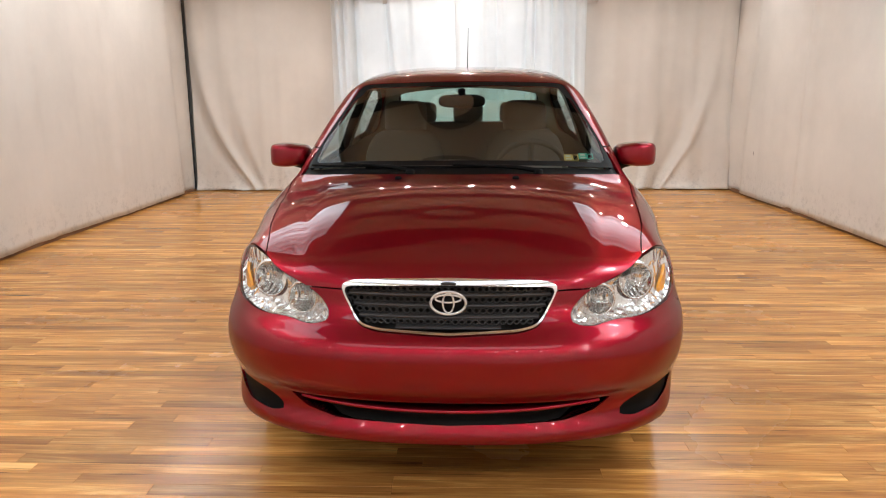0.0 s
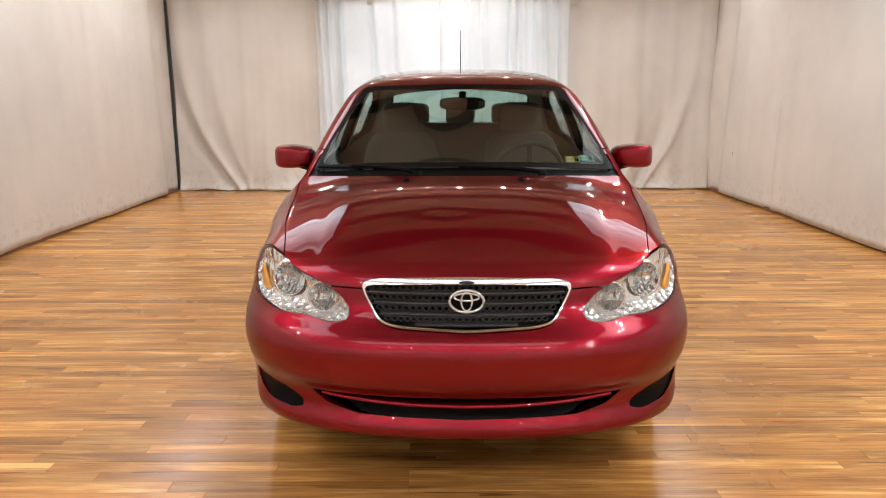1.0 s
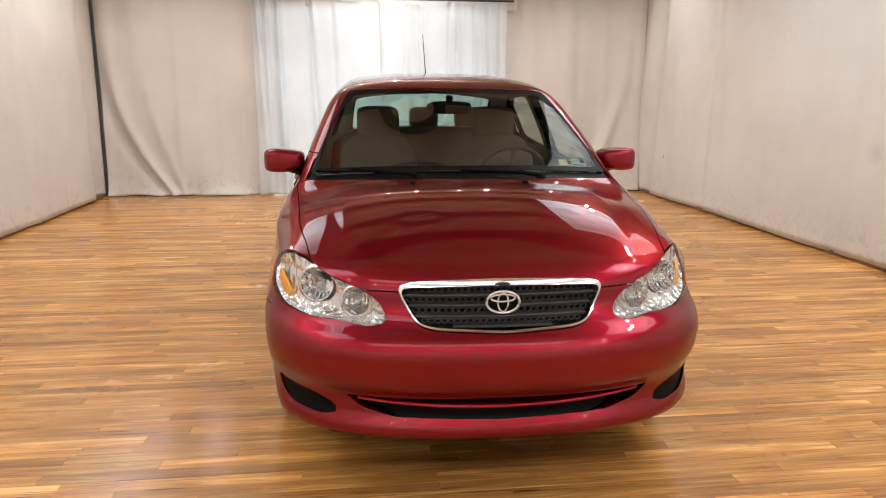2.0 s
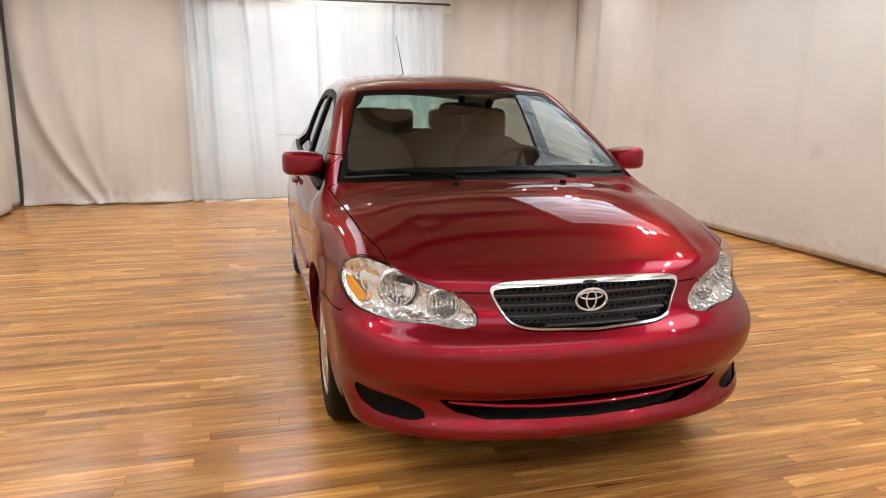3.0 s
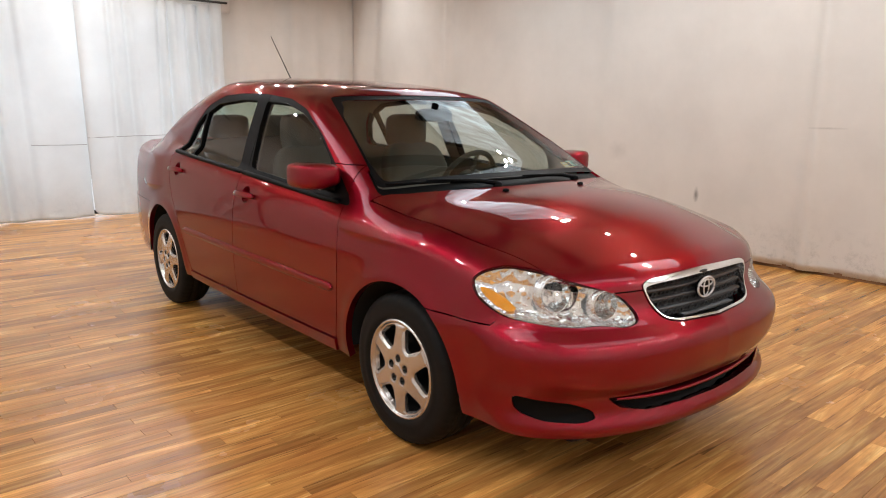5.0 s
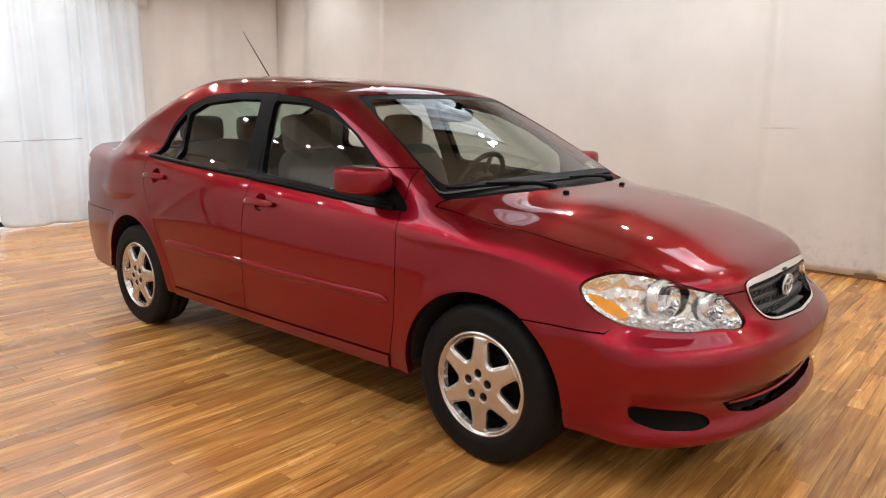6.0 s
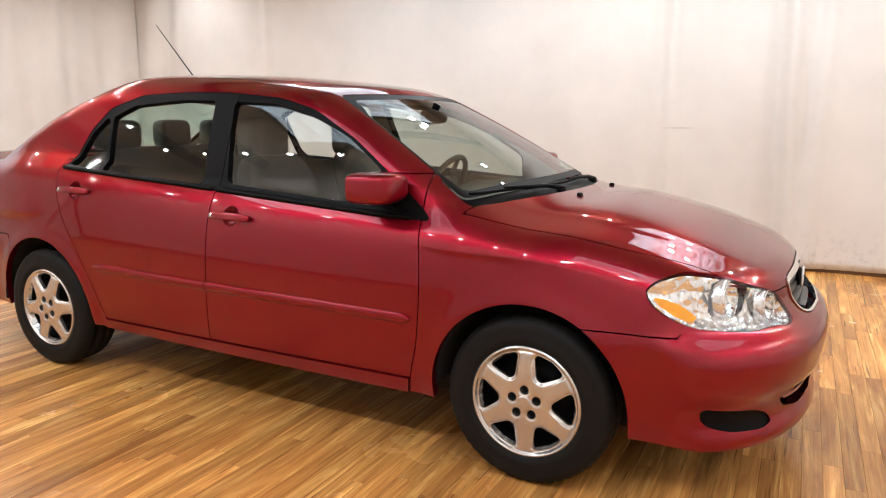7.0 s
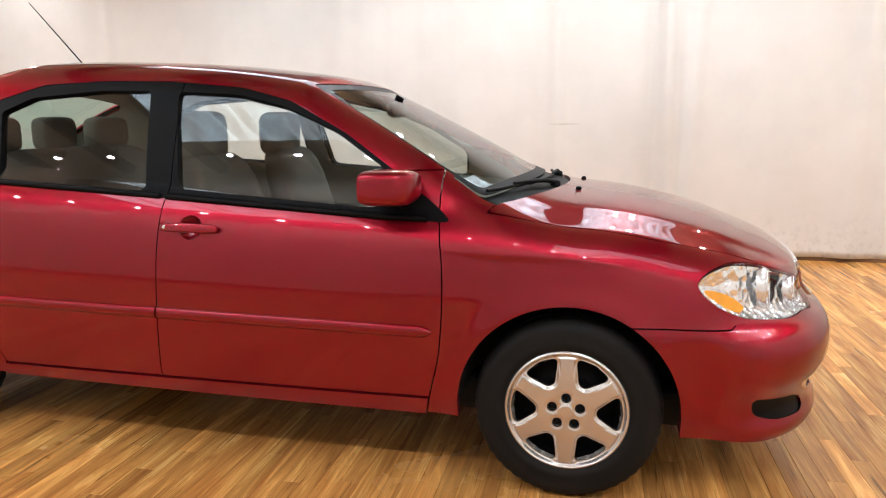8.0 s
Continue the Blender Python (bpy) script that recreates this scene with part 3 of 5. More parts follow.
def build_car():
    car = new("car")
    car.location, car.rotation_euler = (-0.007, 0, 0), (0, 0, radians(-1.15))
    tagged(car, "red metallic four-door sedan parked on the wooden floor", "car")
    g = 0.0022
    s = cast_shell()
    s = s.cut(sill_low(s.y) - s.z)
    for cy, cz, r in ARCHES:
        s = s.cut(np.minimum(r - np.hypot(s.y - cy, np.maximum(s.z - cz, 0)), s.a - 0.5))
    # glazing
    pane, s = s.split(shield_field(s), 0.0)
    pane = pane.moved(-0.003)
    screen = pane.build("windscreen", SHIELD, car, "slightly dusty raked windscreen glass", 0)
    d = shield_field(pane)
    band = 0.014 + 0.030 * np.clip((0.45 - pane.y) / 0.2, 0, 1) + 0.028 * np.clip((pane.y - 0.78) / 0.06, 0, 1)
    pane.moved(0.0008).cut(-(d + band)).build("shade_border", BLACK, screen, "black border printed round the glass", 0)
    cowl, s = s.split(cowl_field(s))
    cowl.moved(-0.012).build("cowl", BLACK, car, "matt black plastic cowl panel", 0.02)
    pane, s = s.split(rear_glass_field(s))
    back = pane.moved(-0.003).build("rear_window", REAR, car, "", 0)
    pane.moved(-0.034).cut(-(rear_glass_field(pane) + 0.035)).build("seal", BLACK, back, "black rubber seal", 0)
    dlo, s = s.split(side_poly(DLO)(s))
    # lamps and openings in the nose
    lamp, s = s.split(head_field(s), 0.0015)
    mouth, s = s.split(front_poly(GRILLE)(s), 0.001)
    slot, s = s.split(front_poly(INTAKE)(s), 0.0)
    fogs, s = s.split(np.minimum(front_poly(FOG)(s), front_poly(FOG * [-1, 1])(s)), 0.0)
    # panels
    hood, s = s.split(np.maximum.reduce([s.a - hood_edge(s.y), 0.703 - s.z, s.y - shield_base(s.a) + 0.006]), g)
    hood.build("hood", PAINTED, car, "", 0.03)
    seam = 0.597 + np.where(s.y < -0.505, 1.0, 0.0) + 2.5 * np.clip(-0.49 - s.y, 0, 0.015)
    bumper, s = s.split(np.maximum(s.z - np.where(s.y < -0.505, 2.0, seam), s.y + 0.1), g)
    front = bumper.build("front_bumper", PAINTED, car, "red bumper cover with a slim lower intake", 0.05)
    wings, s = s.split(s.y - door_front(np.minimum(s.z, 0.93)), g)
    for sign in (-1, 1):
        wings.cut(-sign * wings.x).build("fender", PAINTED, car, "", 0.03)
    low = 0.315
    band = np.maximum(low - s.z, s.z - 1.06)
    doors, s = s.split(np.maximum(band, s.y - door_mid(s.z)), g)
    rears, s = s.split(np.maximum(np.maximum(low - s.z, s.z - 1.06), s.y - door_rear(s.z)), g)
    cups = []
    for which, (hy, hz) in ((0, HANDLE_F), (1, HANDLE_R)):
        q = (doors, rears)[which]
        r = np.hypot(q.y - hy, (q.z - hz) / 0.95)
        cup, q = q.split(np.maximum(r - 0.044, 0.3 - q.a))
        r = np.hypot(cup.y - hy, (cup.z - hz) / 0.95)
        cup.v = cup.v - cup.n * (0.026 * np.clip(1 - (r / 0.044) ** 2, 0, 1) ** 0.6)[:, None]
        cups.append(cup)
        if which:
            rears = q
        else:
            doors = q
    trunk, s = s.split(np.maximum.reduce([s.a - 0.60, 3.19 - s.y, 0.62 - s.z]), g)
    trunk.build("trunk_lid", PAINTED, car, "", 0.02)
    tail, s = s.split(np.maximum.reduce([0.68 - s.z, s.z - 0.97, 3.30 - s.y]), g)
    rear_b, s = s.split(np.maximum(s.z - 0.665, 2.85 - s.y), g)
    rear_b.build("rear_bumper", PAINTED, car, "", 0.03)
    # the sill stands a little proud of the doors
    proud = np.clip((0.317 - s.z) / 0.002, 0, 1) * np.clip((s.y - 0.42) / 0.03, 0, 1) * np.clip((2.16 - s.y) / 0.03, 0, 1)
    s.v = s.v + s.n * (0.009 * proud)[:, None]
    s.build("body_shell", PAINTED, car, "red roof, pillars, sills and rear quarters", 0.03)
    for sign in (-1, 1):
        tail.cut(-sign * tail.x).moved(-0.002).build("tail_lamp", REDLENS, car, "red tail lamp lens", 0.02)
    doors_of = {}
    frames = dlo
    for poly in (GLASS_F, GLASS_R, GLASS_Q):
        _, frames = frames.split(side_poly(poly)(frames))
    frames = frames.moved(-0.002)
    for sign in (-1, 1):
        fd = doors.cut(-sign * doors.x).build("front_door", PAINTED, car, "", 0.03)
        rd = rears.cut(-sign * rears.x).build("rear_door", PAINTED, car, "", 0.03)
        doors_of[sign] = (fd, rd)
        half = frames.cut(-sign * frames.x)
        f1, f2 = half.split(half.y - door_mid(half.z) - 0.055 * (half.z - 0.95) * 1.5, 0.002)
        f1.build("window_frame", BLACK, fd, "satin black window frame", 0.03)
        f2.build("window_frame", BLACK, rd, "satin black window frame", 0.03)
        for cup, own in ((cups[0], fd), (cups[1], rd)):
            c = cup.cut(-sign * cup.x)
            raw("handle_cup", c.v, c.t, PAINTED, own, "red finger recess")
        hd = dlo.cut(-sign * dlo.x)
        for poly, own in ((GLASS_F, fd), (GLASS_R, rd), (GLASS_Q, rd)):
            hd.cut(side_poly(poly)(hd) - 0.006).moved(-0.014).build("window_pane", WINDOW, own, "", 0)
    return car, front, lamp, mouth, slot, fogs, doors_of


CAR, BUMPER, LAMP, MOUTH, SLOT, FOGS, DOORS = build_car()


def table(build, us, vs, lo, hi):
    """Where the skin lies along one axis, over a grid of the two others."""
    u, v = np.meshgrid(us, vs, indexing="ij")
    lo, hi = np.full(u.shape, lo), np.full(u.shape, hi)
    for _ in range(26):
        mid = (lo + hi) / 2
        out = body(build(u, v, mid)) > 0
        lo, hi = np.where(out, lo, mid), np.where(out, mid, hi)

    def at(p, q):
        i, j = np.interp(p, us, np.arange(len(us))), np.interp(q, vs, np.arange(len(vs)))
        i0, j0 = min(int(i), len(us) - 2), min(int(j), len(vs) - 2)
        f, g = i - i0, j - j0
        return float((lo[i0, j0] * (1 - f) + lo[i0 + 1, j0] * f) * (1 - g) + (lo[i0, j0 + 1] * (1 - f) + lo[i0 + 1, j0 + 1] * f) * g)
    return at


on_side = table(lambda y, z, a: np.stack([a, y, z], -1), np.linspace(0.3, 2.6, 116), np.linspace(0.4, 1.1, 141), 0.2, 1.3)
on_nose = table(lambda a, z, y: np.stack([a, y, z], -1), np.linspace(0, 0.8, 81), np.linspace(0.26, 0.76, 101), -0.2, -1.3)
on_top = table(lambda a, y, z: np.stack([a, y, z], -1), np.linspace(0, 0.74, 75), np.linspace(-0.4, 2.5, 291), 0.6, 1.8)


def super_bm(c, r, e1=0.5, e2=0.5, nu=24, nv=16, m=None):
    """A rounded block: half sizes r, squarer as e1 (upright) and e2 (round) fall."""
    def pw(v, e):
        return math.copysign(abs(v) ** e, v)
    bm = bmesh.new()
    rows = []
    for j in range(1, nv):
        p = math.pi * (j / nv - 0.5)
        rows.append([bm.verts.new((c[0] + r[0] * pw(math.cos(p), e1) * pw(math.cos(q), e2), c[1] + r[1] * pw(math.cos(p), e1) * pw(math.sin(q), e2), c[2] + r[2] * pw(math.sin(p), e1))) for q in (2 * math.pi * i / nu for i in range(nu))])
    for j in range(len(rows) - 1):
        for i in range(nu):
            k = (i + 1) % nu
            bm.faces.new((rows[j][i], rows[j][k], rows[j + 1][k], rows[j + 1][i]))
    lo, hi = bm.verts.new((c[0], c[1], c[2] - r[2])), bm.verts.new((c[0], c[1], c[2] + r[2]))
    for i in range(nu):
        k = (i + 1) % nu
        bm.faces.new((lo, rows[0][k], rows[0][i]))
        bm.faces.new((hi, rows[-1][i], rows[-1][k]))
    if m is not None:
        bmesh.ops.transform(bm, matrix=m, verts=bm.verts)
    return bm


def strip(rows):
    """Quads between rows of points of equal length."""
    v = [p for r in rows for p in r]
    k = len(rows[0])
    return v, [(i * k + j, i * k + j + 1, (i + 1) * k + j + 1, (i + 1) * k + j) for i in range(len(rows) - 1) for j in range(k - 1)]


# ---- wheels ----
def hubcap_shell():
    nr, na = 84, 360
    rr = np.linspace(0.0005, 0.199, nr)
    aa = np.linspace(0, 2 * math.pi, na, endpoint=False)
    R, A = np.meshgrid(rr, aa, indexing="ij")

    def opening(R, A):
        w = (A - math.pi / 6 - math.pi / 2) % (math.pi / 3)
        w = np.where(w > math.pi / 6, w - math.pi / 3, w)
        poly = round_poly([(-0.012, 0.096), (0.012, 0.096), (0.056, 0.156), (0.050, 0.170), (0.0, 0.180), (-0.050, 0.170), (-0.056, 0.156)], 0.012)
        return sd_poly(R * np.sin(w), R * np.cos(w), poly)

    def lugs(R, A):
        w = (A - math.pi / 2) % (2 * math.pi / 5)
        w = np.where(w > math.pi / 5, w - 2 * math.pi / 5, w)
        return np.hypot(R * np.sin(w), R * np.cos(w) - 0.0465) - 0.0162

    def height(R, A):
        o = np.clip(opening(R, A) / 0.012, 0, 1)
        crown = 0.008 * (o * o * (3 - 2 * o))
        # a pair of narrow grooves towards the rim on every spoke
        w = (A - math.pi / 2 + math.pi / 6) % (math.pi / 3) - math.pi / 6
        side = np.abs(R * np.sin(w)) - 0.020 - 0.10 * np.clip(R - 0.12, 0, 1)
        crown = crown - 0.0022 * np.exp(-(side / 0.0022) ** 2) * np.clip((R - 0.118) / 0.03, 0, 1) * np.clip((0.186 - R) / 0.01, 0, 1)
        ring = 0.006 * np.exp(-((R - 0.193) / 0.006) ** 2) - 0.004 * np.exp(-((R - 0.182) / 0.005) ** 2)
        dish = -0.012 * np.clip((R - 0.05) / 0.15, 0, 1) ** 1.5
        lug = -0.003 * np.exp(-(np.clip(lugs(R, A), 0, 1) / 0.006) ** 2)
        cap = 0.003 / (1 + np.exp((R - 0.024) / 0.0012))
        return dish + crown + ring + lug + cap

    def place(R, A):
        return np.stack([height(R, A), R * np.cos(A), R * np.sin(A)], -1)
    p = place(R, A)
    du = place(R + 1e-4, A) - place(R - 1e-4, A)
    dv = place(R, A + 1e-3) - place(R, A - 1e-3)
    n = np.cross(du, dv)
    n /= np.linalg.norm(n, axis=-1)[..., None] + 1e-15
    n = np.where(n[..., :1] < 0, -n, n)
    idx = np.arange(nr * na).reshape(nr, na)
    nxt = np.roll(idx, -1, 1)
    a, b, c, d = idx[:-1].ravel(), idx[1:].ravel(), nxt[1:].ravel(), nxt[:-1].ravel()
    tri = np.concatenate([np.stack([a, b, c], 1), np.stack([a, c, d], 1)])
    s = Shell(p.reshape(-1, 3), n.reshape(-1, 3), tri)
    def polar(s):
        return np.hypot(s.y, s.z), np.arctan2(s.z, s.y)
    s = s.cut(-opening(*polar(s)))
    return s.cut(-lugs(*polar(s)))


def build_wheel():
    """A wheel whose outer face looks along +x, its centre at the origin."""
    hub = new("wheel")
    hub.parent = CAR
    hub["label"] = "black tyre with a six-spoke silver wheel cover"
    prof = [(-0.09, 0.19), (-0.098, 0.215), (-0.1, 0.25), (-0.093, 0.283), (-0.078, 0.297), (-0.055, 0.3025), (-0.032, 0.3035), (-0.030, 0.297), (-0.024, 0.297), (-0.022, 0.304), (0.022, 0.304), (0.024, 0.297), (0.030, 0.297), (0.032, 0.3035), (0.055, 0.3025), (0.078, 0.297), (0.093, 0.283), (0.0975, 0.266), (0.1, 0.25), (0.0985, 0.232), (0.1, 0.228), (0.0975, 0.213), (0.09, 0.2), (0.08, 0.19)]
    steps = 144
    v, f = lathe(prof, steps)
    v = np.array(v).reshape(steps, len(prof), 3)
    for i in range(steps):
        if i % 3 == 0:
            for k in (4, 5, 14, 15):
                r = np.hypot(v[i, k, 1], v[i, k, 2])
                v[i, k, 1:] *= (r - 0.003) / r
    raw("tyre", v.reshape(-1, 3), f, RUBBER, hub, "black rubber tyre with block tread")
    v, f = lathe([(0.02, 0.0), (0.02, 0.06), (0.035, 0.075), (0.03, 0.12), (0.0, 0.15), (0.0, 0.17), (0.06, 0.182), (0.085, 0.196)], 48)
    raw("steel_rim", v, f, BLACK, hub, "black steel rim behind the cover")
    s = hubcap_shell()
    s.v = s.v + [0.093, 0, 0]
    cap = s.build("wheel_cover", SILVER, hub, "scuffed silver plastic wheel cover with six spokes", 0.016)
    v, f = lathe([(0.006, 0.0), (0.005, 0.006), (0.001, 0.0125), (-0.006, 0.0165)], 16)
    for k in range(5):
        w = math.pi / 2 + 2 * math.pi * k / 5
        b = raw("wheel_nut", v, f, BLACK, cap, "", False)
        b.location = (0.086, 0.0465 * math.cos(w), 0.0465 * math.sin(w))
    ring, rf = tube([(0.0985, 0.011 * math.cos(w), 0.014 * math.sin(w)) for w in np.linspace(0, 2 * math.pi, 24, endpoint=False)], 0.0012, 6, True)
    raw("centre_badge", ring, rf, CHROME, cap)
    return hub


WHEEL = build_wheel()
AXLES = ((0.0, 0.709), (2.6, 0.712))
WHEEL.matrix_basis = pose(-AXLES[0][1], AXLES[0][0], 0.303, 0, 0, 180)
for wy, wx in AXLES:
    for sign in (-1, 1):
        if sign < 0 and wy == 0.0:
            continue
        copy_thing(WHEEL, pose(sign * wx, wy, 0.303, 37 * wy, 0, 180 if sign < 0 else 0))


# ---- underside ----
def build_underside():
    for cy, cz, r in ARCHES:
        for sign in (-1, 1):
            rows = []
            for w in np.linspace(0, 180, 40):
                c, q = math.cos(radians(w)), math.sin(radians(w))
                rr = r + 0.004
                rows.append([(sign * x, cy + rr * k * c, cz + rr * k * q) for x, k in ((0.803, 1.0), (0.5, 1.0), (0.46, 0.97), (0.46, 0.4), (0.46, 0.02))])
            v, f = strip(rows)
            raw("wheel_arch_liner", v, f, DARK, CAR, "dark wheel arch liner")
    part("underbody", box_bm(0, 1.25, 0.25, 1.18, 3.9, 0.13, 0.03), DARK, CAR, "dark underbody")
    part("splash_shield", box_bm(0, -0.46, 0.232, 0.86, 0.46, 0.03, 0.01), DARK, CAR, "black splash shield under the bumper")
    part("floor_pan", box_bm(0, 1.29, 0.30, 1.5, 1.75, 0.06, 0.02), DARK, CAR, "dark floor pan")
    for y in (0.0, 2.6):
        v, f = tube([(-0.66, y, 0.30), (0.66, y, 0.30)], 0.035, 10)
        raw("axle", v, f, DARK, CAR)


build_underside()


# ---- nose: lamps, grille, intake ----
def grille_sd(s):
    return sd_poly(s.x, s.z, GRILLE)


def build_nose():
    # chrome surround, wider along the top
    d = grille_sd(MOUTH)
    width = 0.0070 + 0.0130 * np.clip((MOUTH.z - 0.70) / 0.02, 0, 1)
    ring, inner = MOUTH.split(-(d + width))
    grille = new("grille")
    grille.parent = CAR
    grille["label"] = "dark grey mesh grille in a chrome surround"
    ring.moved(0.006).build("chrome_surround", CHROME, grille, "polished chrome surround", 0.04)
    MOUTH.moved(-0.055).build("grille_back", DARK, grille, "", 0)
    def edge(z):
        xs = np.linspace(0, 0.34, 120)
        q = sd_poly(xs, np.full(120, z), GRILLE)
        return xs[np.where(q < -0.010)[0].max()]
    for z, h in ((0.690, 0.0055), (0.658, 0.0055), (0.626, 0.0055), (0.598, 0.004)):
        e = edge(z)
        rows = []
        for x in np.linspace(-e, e, 40):
            y = on_nose(abs(x), z) + 0.014
            rows.append([(x, y + 0.03, z - h), (x, y + 0.004, z - h * 1.25), (x, y, z - h * 0.6), (x, y + 0.002, z + h * 0.6), (x, y + 0.03, z + h * 1.1)])
        v, f = strip(rows)
        raw("grille_bar", v, f, GREY, grille)
    for z, h in ((0.7055, 0.009), (0.674, 0.0100), (0.642, 0.0100), (0.612, 0.0085)):
        e = edge(z)
        n = int(2 * e / 0.021)
        for ph in (0, 1):
            pts = []
            for k in range(n * 4 + 1):
                x = -e + 2 * e * k / (n * 4)
                w = math.sin(math.pi * k / 4 * 1.0 + math.pi * ph)
                pts.append((x, on_nose(abs(x), z) + 0.024 + 0.002 * ph, z + h * w))
            v, f = tube(pts, 0.0027, 6)
            raw("grille_mesh", v, f, GREY, grille)
    # plain oval badge
    badge = new("badge")
    badge.parent = CAR
    badge["label"] = "plain chrome oval badge"
    bz, by = 0.672, on_nose(0, 0.672) - 0.004
    def oval(rx, rz, cx=0.0, cz=0.0, r=0.003):
        return tube([(cx + rx * math.cos(w), by, bz + cz + rz * math.sin(w)) for w in np.linspace(0, 2 * math.pi, 48, endpoint=False)], r, 8, True)
    v, f = oval(0.054, 0.036, r=0.0044)
    raw("badge_ring", v, f, BADGE, badge)
    v, f = oval(0.017, 0.031)
    raw("badge_upright", v, f, BADGE, badge)
    v, f = oval(0.040, 0.012, 0, 0.014)
    raw("badge_cross", v, f, BADGE, badge)
    bm = super_bm((0, by + 0.012, bz), (0.052, 0.012, 0.035), 1, 1)
    part("badge_back", bm, BLACK, badge, "black badge ground", True)
    part("oval_plug", super_bm((0, on_nose(0, 0.728) - 0.006, 0.729), (0.026, 0.004, 0.006), 0.9, 0.9, 20, 8), GREY, grille, "small dark oval plug in the chrome", True)
    # lower intake with a thin red bar
    SLOT.moved(-0.075).build("intake_back", DARK, BUMPER, "dark lower air intake", -0.07)
    rows = []
    for x in np.linspace(-0.475, 0.475, 60):
        zc = 0.332 + 0.022 * (abs(x) / 0.47) ** 2
        y = on_nose(abs(x), zc) + 0.002
        rows.append([(x, y + 0.05, zc + 0.008), (x, y + 0.008, zc + 0.0085), (x, y, zc + 0.003), (x, y, zc - 0.003), (x, y + 0.008, zc - 0.0075), (x, y + 0.05, zc - 0.008)])
    v, f = strip(rows)
    raw("intake_bar", v, f, PAINTED, BUMPER, "thin red bar across the intake")
    for sign in (-1, 1):
        c = FOGS.cut(-sign * FOGS.x)
        c.moved(-0.008).build("fog_cover", BLACK, BUMPER, "black blanked fog lamp cover", -0.008)
    # head lamps
    for sign in (-1, 1):
        c = LAMP.cut(-sign * LAMP.x)
        lamp = c.moved(0.001).build("headlight", LENS, CAR, "clear glass headlight with amber corner", 0.0)
        c.moved(-0.006).cut(-(head_field(c) + 0.0018)).build("seal", BLACK, lamp, "black lamp seal", 0.004)
        u, w = head_uv(c)
        amber = sd_poly(u * 0.0075, w, AMBER_POLY)
        am = c.cut(amber)
        am.moved(-0.024).build("indicator_lens", AMBER, lamp, "amber indicator lens", 0.01)
        d = np.clip(-head_field(c) / 0.040, 0, 1)
        deep = Shell(c.v - c.n * (0.008 + 0.034 * d ** 0.6)[:, None], c.n, c.t)
        for (bx, byy, bzz), r, dep in BOWLS:
            deep = deep.cut(r * 0.92 - np.hypot(deep.a - bx, deep.z - bzz))
        raw("reflector", deep.v, deep.t, FACET, lamp, "faceted chrome reflector", True)
        c.moved(-0.075).cut(-(head_field(c) + 0.01) * -1).build("lamp_housing", FACET, lamp, "", 0)
        for (bx, byy, bzz), r, dep in BOWLS:
            v, f = lathe([(0.0, 0.006), (0.004, r * 0.35), (0.015, r * 0.65), (dep * 0.55, r * 0.92), (dep, r), (dep + 0.003, r * 1.06), (dep - 0.006, r * 1.1)], 48, "y")
            b = raw("lamp_bowl", v, f, FLUTE, lamp, "round chrome lamp bowl")
            b.matrix_basis = pose(sign * bx, byy + 0.030, bzz, 5, 0, 180 + sign * 14)
            v, f = lathe([(0.0, 0.009), (0.035, 0.009), (0.042, 0.006), (0.045, 0.0)], 20, "y")
            ring, rf = tube([(r * 1.04 * math.cos(w), dep, r * 1.04 * math.sin(w)) for w in np.linspace(0, 2 * math.pi, 40, endpoint=False)], 0.0032, 8, True)
            ri = raw("bowl_rim", ring, rf, CHROME, lamp, "bright chrome rim")
            ri.matrix_basis = pose(sign * bx, byy + 0.030, bzz, 5, 0, 180 + sign * 14)
            gap, gf = lathe([(dep, r * 1.03), (dep - 0.003, r * 1.10), (dep - 0.006, r * 1.20), (dep - 0.030, r * 1.25)], 48, "y")
            gp = raw("bowl_shroud", gap, gf, REFLECT, lamp)
            gp.matrix_basis = pose(sign * bx, byy + 0.030, bzz, 5, 0, 180 + sign * 14)
            q = raw("bulb_cap", v, f, REFLECT, lamp, "silvered bulb shield")
            q.matrix_basis = pose(sign * bx, byy + 0.030, bzz, 5, 0, 180 + sign * 14)


BOWLS = (((0.590, -0.575, 0.692), 0.056, 0.068), ((0.460, -0.690, 0.658), 0.047, 0.058))
AMBER_POLY = round_poly(np.array([(16.5, 0.716), (22, 0.716), (28.5, 0.692), (36, 0.648), (30, 0.644), (21.5, 0.674)]) * [0.0075, 1.0], 0.02)


def flute_material():
    """Bright lamp bowl with upright flutes."""
    m, nt, p = material("fluted_reflector")
    p.inputs["Metallic"].default_value, p.inputs["Roughness"].default_value = 0.95, 0.06
    p.inputs["Base Color"].default_value = (0.93, 0.95, 0.96, 1)
    co = put(nt, "ShaderNodeTexCoord")
    wv = put(nt, "ShaderNodeTexWave", Scale=22.0, Distortion=0.4)
    nt.links.new(co.outputs["Object"], wv.inputs["Vector"])
    b = put(nt, "ShaderNodeBump", Strength=1.0, Distance=0.006)
    nt.links.new(wv.outputs["Fac"], b.inputs["Height"])
    nt.links.new(b.outputs[0], p.inputs["Normal"])
    return m


